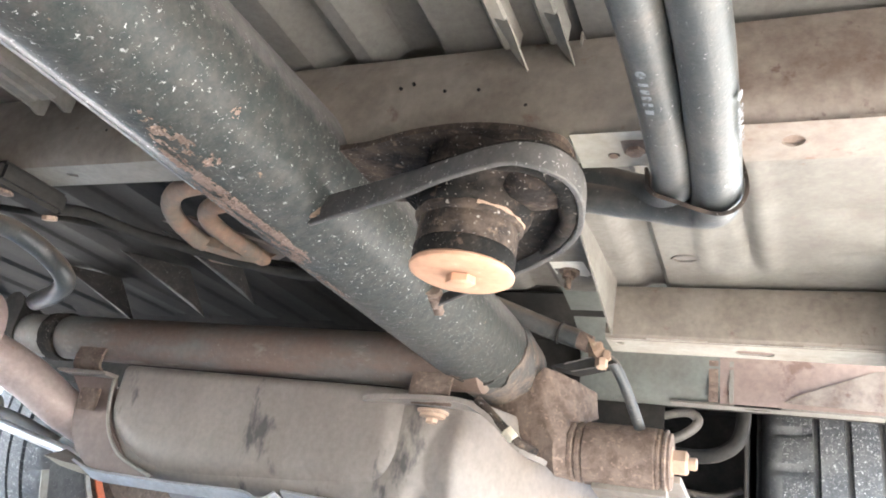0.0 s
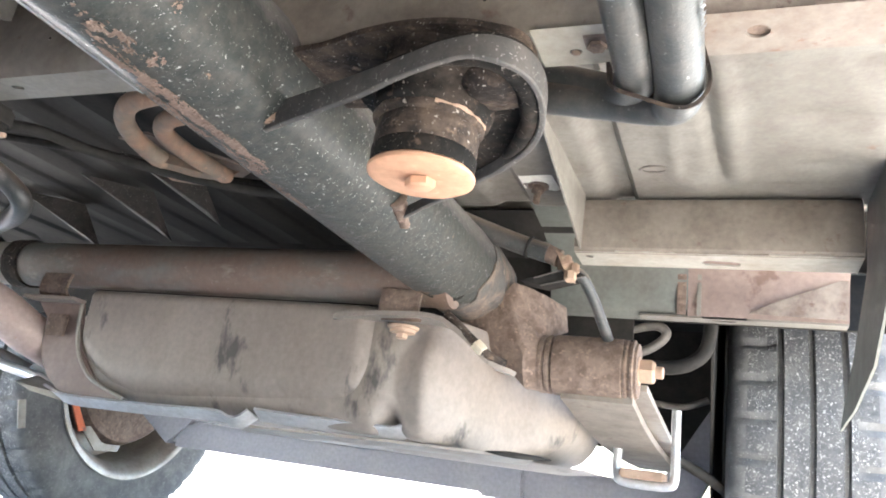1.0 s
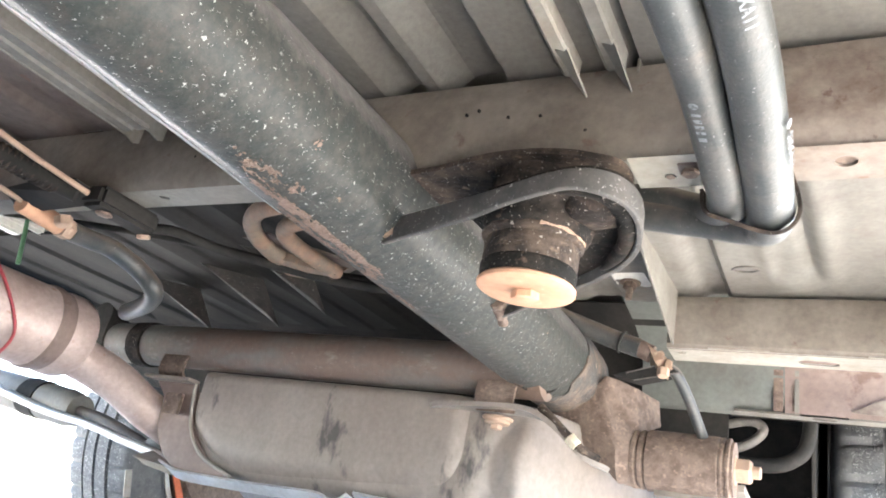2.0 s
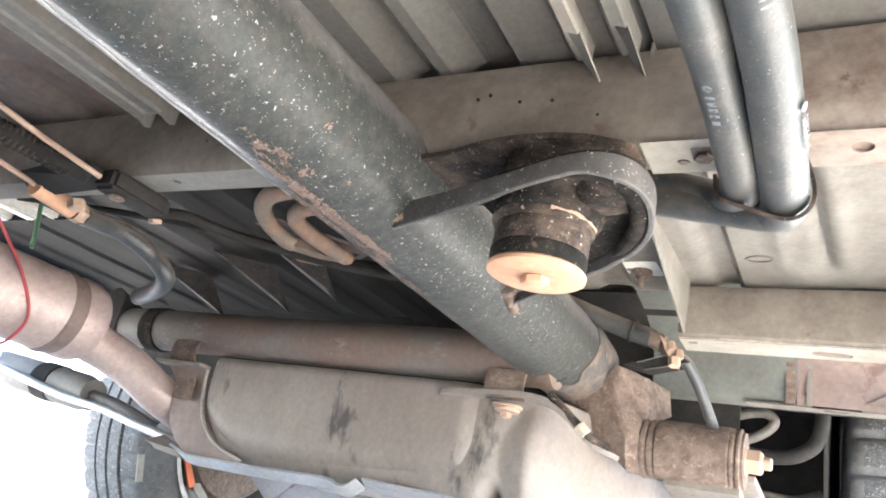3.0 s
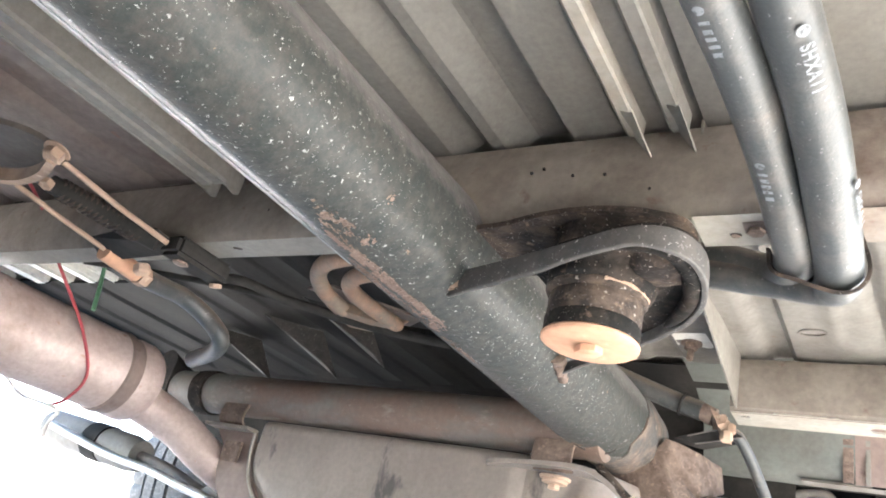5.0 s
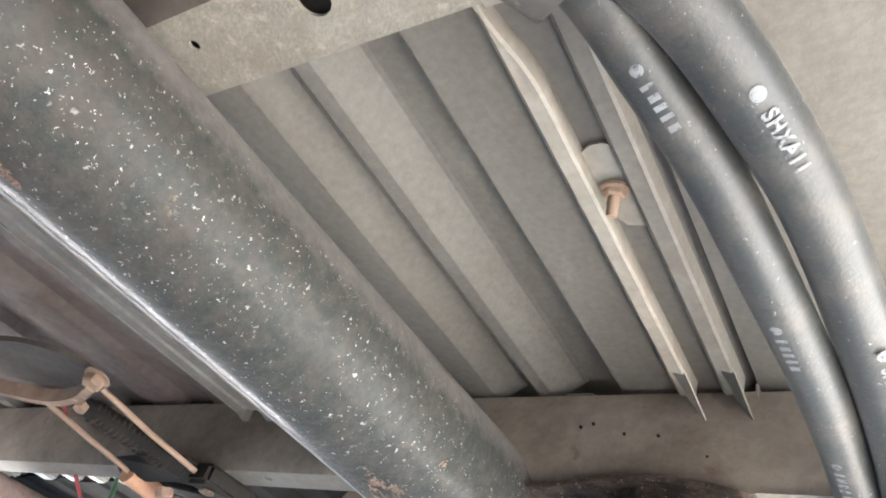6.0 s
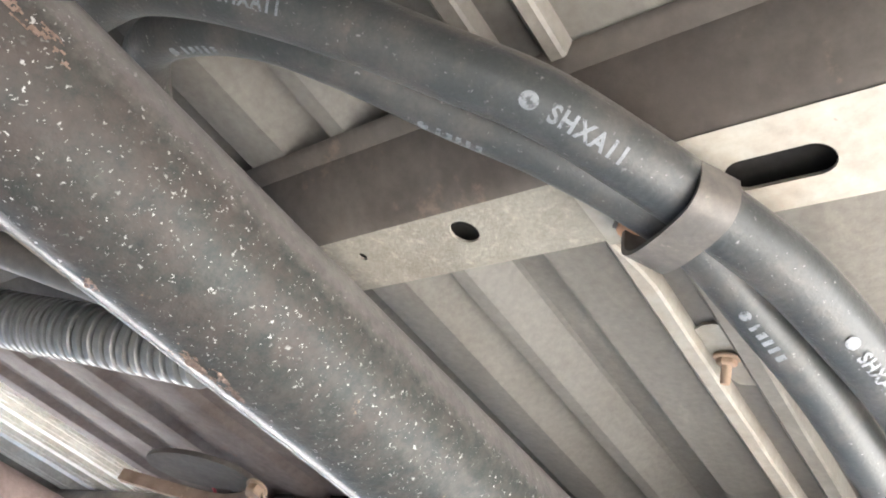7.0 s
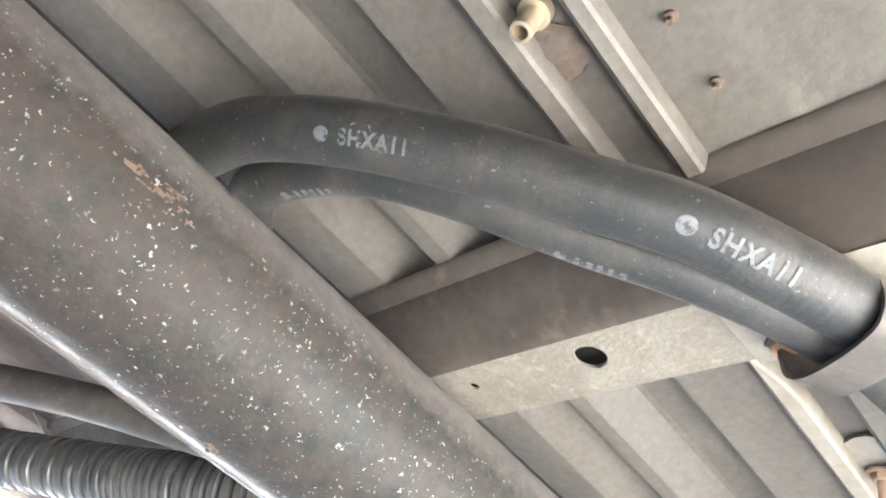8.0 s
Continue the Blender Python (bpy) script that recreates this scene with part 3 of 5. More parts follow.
# stiffening channel along the floor: two flanges with their webs, and bent spikes where it meets the crossmember
def channel_flange(left, right, y0, y1, web, taper=0.0, spike=None):
    """A flange of folded sheet along the floor; web: the x of the wall that carries it; taper: the length of its narrowing start."""
    z, n, rows, bm = 0.4215, 24, [], bmesh.new()
    for k in range(n + 1):
        y = y0 + (y1 - y0) * k / n
        u = step(0, taper, y - y0) if taper else 1.0
        l, r = (left, left + (right - left) * (0.12 + 0.88 * u)) if web > (left + right) / 2 else (right - (right - left) * (0.12 + 0.88 * u), right)
        w = r if web > (left + right) / 2 else l
        wob = 0.0004 * noise.noise(Vector((y * 40, left * 90, 0.0)))
        ring_ = [(l, z + 0.0008 + wob), (l + 0.0012, z - 0.0002 + wob), ((l + r) / 2, z + wob), (r - 0.0012, z - 0.0002 + wob), (r, z + 0.0008 + wob)]
        wall = [(w + (0.0006 if w == r else -0.0006), 0.432)]
        ring_ = ring_ + wall if w == r else wall + ring_
        rows.append([bm.verts.new((x, y, h)) for x, h in ring_] + [bm.verts.new((x + (-0.001 if w == r else 0.001), y, h + 0.0012)) for x, h in ring_[::-1]])
    for a, b in zip(rows, rows[1:]):
        for k in range(len(a)):
            bm.faces.new((a[k], a[(k + 1) % len(a)], b[(k + 1) % len(a)], b[k]))
    bm.faces.new(rows[0][::-1])
    bm.faces.new(rows[-1])
    if spike:
        slab([(right - 0.0075, y1 - 0.026, z), (right, y1 - 0.022, z), spike, (right - 0.0055, y1, z + 0.0005)], (0.0004, 0, 0.0012), bm)
    return bm


part("channel_flange", channel_flange(-0.1215, -0.1132, 0.032, 0.284, -0.1132, 0.045, (-0.1068, 0.2826, 0.4052)), CREAM, body, "pale hanging flange of the floor channel")
part("channel_flange", channel_flange(-0.0985, -0.0895, 0.032, 0.284, -0.0895, 0.0, (-0.0842, 0.2832, 0.4054)), GREY, body)
part("channel_flange", channel_flange(-0.1250, -0.1170, -0.90, -0.0375, -0.1170), GREY, body)
part("channel_flange", channel_flange(-0.1005, -0.0940, -0.90, -0.0375, -0.0940), GREY, body)
for x in (-0.430, -0.4065):
    part("channel_edge", slab([(x, -0.9, 0.431), (x, -0.9, 0.405), (x, 0.267, 0.405), (x, 0.275, 0.403), (x, 0.279, 0.405), (x, 0.280, 0.431)], (0.0016, 0, 0)), GREY, body, smooth=False)

part("hat_channel", extrude_y([(-0.4345, 0.428), (-0.4330, 0.408), (-0.4315, 0.4058), (-0.4200, 0.4058), (-0.4185, 0.4085), (-0.4165, 0.4085), (-0.4150, 0.4058), (-0.4050, 0.4058), (-0.4030, 0.4075), (-0.4015, 0.428)], -0.9, 0.265, 0.0014), GREY, body)
for x in (-0.6, 0.1205):
    part("end_cap", slab([(x, -0.05, 0.4305), (x, 0.028, 0.4305), (x, 0.028, 0.407), (x, -0.004, 0.407)], (0.0015, 0, 0)), GREY, body)
for x in (-0.084, 0.1005):
    part("end_cap", slab([(x, 0.285, 0.4285), (x, 0.3075, 0.4285), (x, 0.3075, 0.371), (x, 0.287, 0.371)], (0.0012, 0, 0)), GREY, body)

# rear step and wheel arch
part("rear_panel", extrude_x([(0.66, 0.452), (0.74, 0.442), (0.775, 0.430), (0.793, 0.412), (0.799, 0.392), (0.803, 0.380), (0.810, 0.3735), (0.824, 0.3720)], -0.19, -0.047, -0.002), TEAL, body)
part("rear_panel", extrude_x([(0.66, 0.452), (0.74, 0.442), (0.775, 0.430), (0.793, 0.412), (0.799, 0.392), (0.803, 0.372)], -0.047, 0.10, -0.002), FADED, body, "faded rusty rear panel")
part("corner_plate", slab([(0.012, 0.7965, 0.376), (0.099, 0.7965, 0.374), (0.099, 0.7905, 0.414), (0.060, 0.7925, 0.398), (0.030, 0.7945, 0.386)], (0, 0.0015, 0)), STAIN, body, "rust-blackened corner plate")
part("rear_panel_flange", pierced(-0.095, 0.10, 0.803, 0.822, 0.370, 0.002, [(-0.012, 0.812, 0.012, 0.003, 0)]), PAN, body)
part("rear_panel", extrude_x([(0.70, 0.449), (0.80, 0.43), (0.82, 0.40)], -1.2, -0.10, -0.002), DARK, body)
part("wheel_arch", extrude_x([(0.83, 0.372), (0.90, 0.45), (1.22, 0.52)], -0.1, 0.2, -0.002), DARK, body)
part("side_flap", slab([(0.094, 0.55, 0.44), (0.094, 0.636, 0.44), (0.094, 0.648, 0.377), (0.093, 0.72, 0.325), (0.092, 0.815, 0.272), (0.090, 0.70, 0.277), (0.090, 0.60, 0.295), (0.092, 0.55, 0.335)], (0.002, 0, 0)), TEAL, body)

# ---- chassis frame ----
chassis = thing("chassis_frame", "black round-tube chassis rail with rusty edges and dust specks", "chassis", (-0.2335, 0.2, 0.326))


def rail_radius(y):
    return float(np.interp(y, (0.05, 0.20, 0.28, 0.40, 0.50, 0.62), (0.0346, 0.0358, 0.0370, 0.0377, 0.0386, 0.0394)))


rail = part("side_rail", tube([(-0.2335, y, 0.361) for y in np.linspace(-0.439, 0.652, 90)], lambda u: rail_radius(-0.439 + 1.091 * u), 72), BLACK, chassis)
part("cross_tube", tube([(x, 0.585, 0.339) for x in np.linspace(-0.80, -0.22, 30)], 0.0235, 40), TUBE, chassis, "grey-brown rusted round cross tube")
loop = spline([(-0.2130, 0.2885, 0.3386), (-0.1775, 0.2755, 0.3386), (-0.1490, 0.2650, 0.3386), (-0.1225, 0.2540, 0.3386), (-0.1065, 0.2478, 0.3386), (-0.0915, 0.2455, 0.3386), (-0.0800, 0.2505, 0.3386), (-0.0740, 0.2625, 0.3386), (-0.0740, 0.2800, 0.3386), (-0.0805, 0.3060, 0.3386), (-0.0935, 0.3310, 0.3386), (-0.1110, 0.3520, 0.3386), (-0.1340, 0.3730, 0.3386), (-0.1660, 0.4000, 0.3386), (-0.1985, 0.4260, 0.3386), (-0.2140, 0.4385, 0.3386)], 8)
strap = part("mount_bracket", rolled_strap(loop, (0.0150, 0.0125, 0.0095, 0.0095, 0.0110, 0.0115, 0.0105, 0.0085, 0.0070, 0.0068, 0.0085), 0.0030, 0.3435), STRAP, chassis, "black strap bent round the rubber mount")
lip = [Vector((p.x + (-0.129 - p.x) * 0.10, p.y + (0.294 - p.y) * 0.10, 0.3372)) for p in loop if p.x > -0.108 and p.y < 0.352]
part("bracket_lip", rough_up(tube(lip, lambda u: 0.0008 + 0.0046 * math.sin(math.pi * u) ** 0.5 if 0 < u < 1 else 0.0008, 14, oval=0.85), 0, 0.0008, 130), MUCK_SHADE, strap, "grimy black rounded lip of the bracket")
# Plate coloured near-black for the shadow inside the bracket's loop.
part("bracket_plate", slab([(p.x, p.y, 0.3428) for p in loop if p.x > -0.145 and p.y < 0.380] + [Vector((-0.146, 0.322, 0.3428)), Vector((-0.154, 0.300, 0.3428)), Vector((-0.151, 0.278, 0.3428))], (0, 0, 0.0025)), MUCK_SHADE, chassis)
part("upper_plate", slab(spline([(-0.208, 0.300, 0.3640), (-0.2060, 0.279, 0.3640), (-0.1790, 0.2735, 0.3640), (-0.1585, 0.2672, 0.3640), (-0.1355, 0.2635, 0.3640), (-0.1150, 0.2645, 0.3640), (-0.098, 0.270, 0.3640), (-0.084, 0.282, 0.3640), (-0.088, 0.310, 0.3640), (-0.125, 0.336, 0.3640), (-0.208, 0.330, 0.3640)], 6), (0, 0, 0.003)), SOFT, chassis, "dirty brown upper plate of the bracket")
# ---- body mount ----
AX = Matrix.Translation((-0.129, 0.294, 0.0))
mount = thing("body_mount", "perished rubber body mount with an orange-rusted washer", "mount", (-0.129, 0.294, 0.305))
washer = part("washer", lathe([(0.010, 0.3055), (0.0222, 0.3052), (0.0240, 0.3062), (0.0242, 0.3078), (0.0232, 0.309)], AX, 64), ORANGE, mount, "orange-rusted dished washer")
part("bolt", bolt((-0.129, 0.294, 0.3062), (0.05, 0.05, -1), 0.0068, 0.0050), ORANGE, washer)
part("cushion_base", lathe([(0.0215, 0.3085), (0.0232, 0.3095), (0.0236, 0.3120), (0.0238, 0.3160), (0.0230, 0.3172)], AX, 56), MUCK_SHADE, mount)
part("lower_cushion", rough_up(lathe([(0.0222, 0.3165), (0.0231, 0.3175), (0.0233, 0.3200), (0.0231, 0.3225), (0.0233, 0.3250), (0.0231, 0.3280), (0.0226, 0.3300), (0.0205, 0.332)], AX, 56), 0, 0.0006, 180), SOFT, mount, "rust-dusted perished rubber cushion")
mount_ring = part("ring", rough_up(lathe([(0.0225, 0.3290), (0.0246, 0.3296), (0.0254, 0.3310), (0.0252, 0.3330), (0.0238, 0.3340)], AX, 64), 0, 0.0006, 150), SOFT, mount)
part("rust_crust", rough_up(strip([(-0.129 + 0.0250 * math.cos(a), 0.294 + 0.0250 * math.sin(a), 0.3325) for a in np.linspace(radians(-62), radians(14), 18)], 0.0024, 0.0014, (0, 0, 1)), 1, 0.0007, 260), TANRUST, mount_ring, "orange rust crust")
part("collar", rough_up(lathe([(0.0235, 0.3325), (0.0258, 0.3335), (0.0268, 0.3350), (0.0270, 0.3375), (0.0276, 0.3395), (0.0300, 0.3412), (0.0345, 0.3424), (0.020, 0.3435)], AX @ Matrix.Translation((0.0018, -0.001, 0)), 64), 0, 0.0013, 110), MUCK_SHADE, mount, "dirty black pressed collar")
part("pressed_boss", rough_up(lathe([(0.0170, 0.3428), (0.0150, 0.3398), (0.0110, 0.3372), (0.0050, 0.3362)], Matrix.Translation((-0.0945, 0.282, 0)), 32), 0, 0.001, 120), SOFT, mount)
part("upper_cushion", lathe([(0.0235, 0.3455), (0.025, 0.3460), (0.0245, 0.352), (0.0245, 0.356), (0.025, 0.366), (0.024, 0.3695)], AX, 56), SOFT, mount)

# ---- heater hoses ----
HOSE_A = [(-0.30, -0.128, 0.414), (-0.262, -0.131, 0.413), (-0.231, -0.131, 0.411), (-0.205, -0.127, 0.408), (-0.174, -0.112, 0.404), (-0.142, -0.087, 0.401), (-0.118, -0.064, 0.398), (-0.096, -0.041, 0.396), (-0.079, -0.013, 0.3945), (-0.064, 0.016, 0.393), (-0.050, 0.041, 0.388), (-0.040, 0.070, 0.382), (-0.0315, 0.106, 0.3765), (-0.0265, 0.150, 0.3705), (-0.0215, 0.205, 0.360), (-0.0205, 0.250, 0.350), (-0.0208, 0.284, 0.3445), (-0.0225, 0.302, 0.3435), (-0.030, 0.315, 0.3470), (-0.053, 0.323, 0.3545), (-0.083, 0.326, 0.361), (-0.14, 0.335, 0.374)]
HOSE_B = [(-0.265, -0.085, 0.413), (-0.239, -0.1049, 0.412), (-0.2199, -0.109, 0.41), (-0.1931, -0.1028, 0.4075), (-0.1701, -0.0908, 0.405), (-0.1486, -0.0713, 0.402), (-0.1266, -0.0453, 0.4), (-0.1041, -0.0207, 0.398), (-0.085, 0.0075, 0.3965), (-0.0731, 0.0295, 0.393), (-0.0652, 0.0554, 0.387), (-0.0555, 0.09, 0.379), (-0.0485, 0.131, 0.3705), (-0.0425, 0.18, 0.365), (-0.0395, 0.225, 0.36), (-0.0375, 0.262, 0.351), (-0.0375, 0.287, 0.349), (-0.041, 0.305, 0.3535), (-0.054, 0.321, 0.36), (-0.083, 0.326, 0.3705), (-0.14, 0.335, 0.384)]


def printed(line, r, start, facing, shapes, size, lift=0.0003):
    """Flat shapes (lists of (u, v) outlines) wrapped on a hose: u runs along it from the given share of its length, v round it."""
    bm = bmesh.new()
    at = [0.0]
    for p, q in zip(line, line[1:]):
        at.append(at[-1] + (q - p).length)
    fr = frames(line)
    s0 = start * at[-1]
    for verts, faces in shapes:
        made = []
        for u, v in verts:
            s = s0 + u * size
            i = max(0, min(len(at) - 2, next((k for k in range(len(at) - 1) if at[k + 1] >= s), len(at) - 2)))
            f = (s - at[i]) / (at[i + 1] - at[i])
            c = line[i].lerp(line[i + 1], f)
            t = fr[i][0]
            out = Vector(facing)
            out = (out - t * out.dot(t)).normalized()
            side = t.cross(out).normalized()
            a = v * size / r
            made.append(bm.verts.new(c - (out * math.cos(a) - side * math.sin(a)) * -(r + lift)))
        for f in faces:
            bm.faces.new([made[k] for k in f])
    return bm


def lettering(text):
    """The letters as flat shapes, a cap high, from the built-in font."""
    cu = bpy.data.curves.new("letters", "FONT")
    cu.body, cu.size, cu.space_character, cu.offset = text, 1.4, 1.15, 0.045
    ob = bpy.data.objects.new("letters", cu)
    me = bpy.data.meshes.new_from_object(ob)
    bm = bmesh.new()
    bm.from_mesh(me)
    bmesh.ops.triangulate(bm, faces=bm.faces)
    for _ in range(3):
        bmesh.ops.subdivide_edges(bm, edges=[e for e in bm.edges if e.calc_length() > 0.22], cuts=1)
        bmesh.ops.triangulate(bm, faces=bm.faces)
    bm.verts.index_update()
    shape = ([(v.co.x * 0.84, v.co.y - 0.5) for v in bm.verts], [[v.index for v in f.verts] for f in bm.faces])
    bm.free()
    bpy.data.objects.remove(ob)
    bpy.data.meshes.remove(me)
    return shape


def dot(x, r, n=16):
    pts = [(x, 0.0)] + [(x + r * q * math.cos(2 * math.pi * k / n), r * q * math.sin(2 * math.pi * k / n)) for q in (0.4, 0.7, 1.0) for k in range(n)]
    faces = [[0, 1 + k, 1 + (k + 1) % n] for k in range(n)]
    for j in (0, 1):
        faces += [[1 + n * j + k, 1 + n * (j + 1) + k, 1 + n * (j + 1) + (k + 1) % n, 1 + n * j + (k + 1) % n] for k in range(n)]
    return pts, faces


def bars(n, step=0.85, h=0.9):
    out = [dot(-1.2, 0.5)]
    for k in range(n):
        x = k * step
        w, tall = step * (0.45, 0.62, 0.5)[k % 3], h * (1.0, 0.85, 0.95)[k % 3]
        out.append(([(x, -tall / 2), (x + w, -tall / 2), (x + w, tall / 2), (x, tall / 2)], [[0, 1, 2, 3]]))
    return out


def share(line, near):
    """The share of a line's length at which it passes a place."""
    at, best, where = 0.0, 9.0, 0.0
    for p, q in zip(line, line[1:]):
        if (p - Vector(near)).length < best:
            best, where = (p - Vector(near)).length, at
        at += (q - p).length
    return where / at


line_a, line_b = spline(HOSE_A, 44), spline(HOSE_B, 44)


def knurl(s):
    """Faint moulded rings of a hose, worn off in places."""
    return 0.00004 * max(0.0, noise.noise(Vector((s * 14.0, 0.3, 0.0))) + 0.25) * math.sin(s * 2 * math.pi * 230)

hose_a = thing("heater_hose", "thick black rubber heater hose with white printing", "hose", HOSE_A[16], group="heater hoses")
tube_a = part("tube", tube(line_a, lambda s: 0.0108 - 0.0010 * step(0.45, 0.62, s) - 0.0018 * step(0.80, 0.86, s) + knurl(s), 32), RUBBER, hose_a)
word = lettering("SHXA11")
for near, facing, size in (((-0.170, -0.109, 0.404), (0.48, -0.30, -0.82), 0.0047), ((-0.0938, -0.0372, 0.396), (0.46, -0.34, -0.80), 0.0055), ((-0.0405, 0.069, 0.384), (0.22, -0.70, -0.68), 0.0044), ((-0.025, 0.165, 0.367), (0.44, -0.19, -0.88), 0.0044), ((-0.0207, 0.238, 0.353), (0.93, -0.08, -0.37), 0.004)):
    part("print", printed(line_a, 0.0108, share(line_a, near), facing, [word, dot(-1.15, 0.5)], size), PRINT, tube_a, "white printed hose code", smooth=False)
hose_b = thing("heater_hose", "thinner black rubber heater hose with worn white printing", "hose", HOSE_B[16], group="heater hoses")
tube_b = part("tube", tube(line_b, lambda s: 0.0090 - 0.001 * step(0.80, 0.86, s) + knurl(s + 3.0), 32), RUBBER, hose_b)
for near, facing in (((-0.203, -0.104, 0.408), (-0.18, 0.22, -0.96)), ((-0.128, -0.046, 0.4), (-0.22, 0.11, -0.97)), ((-0.066, 0.056, 0.387), (0.1, -0.26, -0.96)), ((-0.047, 0.148, 0.368), (-0.23, -0.12, -0.97)), ((-0.0395, 0.225, 0.36), (-0.27, -0.15, -0.95))):
    part("print", printed(line_b, 0.0090, share(line_b, near), facing, bars(5, 0.90, 1.0), 0.0038), PRINT, tube_b, "worn white print", smooth=False)

clip = thing("hose_clip", "dusty black steel strap holding two hoses to a crossmember", "clip", (-0.078, 0.014, 0.38))
along, side = Vector((0.55, 0.835, 0)), Vector((0.835, -0.55, 0))
base = Vector((-0.0775, 0.0165, 0))
clip_strap = part("strap", strip(spline([base + side * p + Vector((0, 0, z)) for p, z in ((-0.0222, 0.4045), (-0.0208, 0.397), (-0.0178, 0.3895), (-0.009, 0.3842), (0.007, 0.3812), (0.019, 0.3815), (0.0230, 0.3850), (0.0238, 0.390), (0.0225, 0.398))], 5), 0.0135, 0.0018, along), DUSTY, clip)
part("foot_tab", slab([(-0.1035, 0.0215, 0.4035), (-0.0925, 0.0330, 0.4035), (-0.0880, 0.0290, 0.4035), (-0.0990, 0.0175, 0.4035)], (0, 0, 0.0018)), DUSTY, clip_strap)
part("rust_patch", rough_up(lathe([(0.0042, 0.4020), (0.0046, 0.4032), (0.0030, 0.4040)], Matrix.Translation((-0.0975, 0.0235, 0.0)), 14), 1, 0.0009, 300), ORANGE, clip_strap, "orange rust at the strap's foot")
clip2 = thing("hose_clip", "black steel strap round two hoses below a crossmember", "clip", (-0.03, 0.29, 0.33))
part("strap", strip(spline([(-0.049, 0.288, 0.353), (-0.047, 0.288, 0.343), (-0.037, 0.288, 0.3380), (-0.021, 0.289, 0.3325), (-0.0125, 0.289, 0.3355), (-0.0095, 0.290, 0.346), (-0.014, 0.291, 0.366)], 6), 0.0055, 0.0016, (0, 1, 0.5)), SOFT, clip2)

def hull(points, bm=None):
    """The convex body round some points."""
    bm = bm or bmesh.new()
    made = bmesh.ops.convex_hull(bm, input=[bm.verts.new(Vector(p)) for p in points])
    bmesh.ops.delete(bm, geom=list({v for v in made["geom_interior"] + made["geom_unused"] if isinstance(v, bmesh.types.BMVert)}), context="VERTS")
    return bm


def ring(c, axis, r, n=20):
    q = Vector(axis).to_track_quat("Z", "Y")
    return [Vector(c) + q @ Vector((math.cos(2 * math.pi * k / n) * r, math.sin(2 * math.pi * k / n) * r, 0)) for k in range(n)]


# ---- small parts on the floor ----
floor_plate = part("bolt_plate", slab([(-0.1128, 0.1125, 0.4275), (-0.1085, 0.1098, 0.4275), (-0.1035, 0.1098, 0.4275), (-0.1000, 0.1120, 0.4275), (-0.0985, 0.1585, 0.4275), (-0.1085, 0.1560, 0.4275), (-0.1128, 0.1480, 0.4275)], (0, 0, 0.0015)), CREAM, body)
part("bolt", bolt((-0.1062, 0.1335, 0.4275), (-0.12, 0.30, -1), 0.0046, 0.0045, washer=0.0062, stud=0.0075), TANRUST, floor_plate)
part("threaded_sleeve", lathe([(0.0050, -0.002), (0.0050, 0.0016), (0.0033, 0.002), (0.0033, 0.0112), (0.0023, 0.0115), (0.0021, 0.005)], Matrix.Translation((-0.1107, -0.1043, 0.428)) @ Vector((-0.15, -0.07, -1)).to_track_quat("Z", "Y").to_matrix().to_4x4(), 24), ZINC, body, "bright brass-coloured threaded sleeve")
part("rust_stain", rough_up(lathe([(0.0105, 0.4302), (0.0098, 0.4292), (0.0040, 0.4290)], Matrix.Translation((-0.1137, -0.0900, 0.0)), 28), 1, 0.0026, 120), STAIN, body, "brown rust bleeding on the floor round the sleeve")
for x, y in ((-0.081, -0.083), (-0.080, -0.059)):
    part("screw_end", lathe([(0.0020, 0), (0.0019, 0.002), (0.0011, 0.0024), (0.0009, 0.0045)], Matrix.Translation((x, y, 0.4305)) @ Matrix.Rotation(radians(180), 4, "X"), 14), RUST, body)
bare_plate = part("bolt_plate", slab([(-0.172, 0.572, 0.4285), (-0.143, 0.570, 0.4285), (-0.142, 0.600, 0.4285), (-0.152, 0.622, 0.4285), (-0.172, 0.618, 0.4285)], (0, 0, 0.001)), PALE, body, "bare pale patch round a bolt")
part("bolt", bolt((-0.159, 0.592, 0.4285), (0, -0.1, -1), 0.0058, 0.007, washer=0.009, stud=0.009), RUST, bare_plate)
part("drain_clip", strip(spline([(-0.071, 0.561, 0.4282), (-0.066, 0.5555, 0.4280), (-0.056, 0.5553, 0.4280), (-0.051, 0.561, 0.4282), (-0.056, 0.566, 0.4282), (-0.066, 0.566, 0.4282), (-0.071, 0.561, 0.4282)], 5), 0.002, 0.002, (0, 0, 1)), DUSTY, body)
for x, z in ((-0.173, 0.402), (-0.166, 0.404), (-0.148, 0.398), (-0.130, 0.397), (-0.105, 0.386), (-0.37, 0.391)):
    part("drain_hole", lathe([(0.0009, -0.0006), (0.0009, 0.0006), (0.0006, 0.0008)], Matrix.Translation((x, 0.2812, z)) @ Matrix.Rotation(radians(90), 4, "X"), 10), DARK, body)
for x, y in ((-0.640, 0.553), (-0.540, 0.505), (-0.775, 0.590)):
    part("rib", slab([(x, y, 0.4298), (x + 0.080, y + 0.040, 0.3860), (x + 0.080, y + 0.064, 0.3790), (x + 0.052, y + 0.050, 0.4298)], (0.0016, 0, 0)), STRAP, body)
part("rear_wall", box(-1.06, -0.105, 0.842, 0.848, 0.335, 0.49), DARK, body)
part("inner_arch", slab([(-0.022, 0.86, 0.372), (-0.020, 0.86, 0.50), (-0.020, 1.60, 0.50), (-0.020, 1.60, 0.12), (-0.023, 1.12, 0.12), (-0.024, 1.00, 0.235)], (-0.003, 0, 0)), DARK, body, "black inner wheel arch")
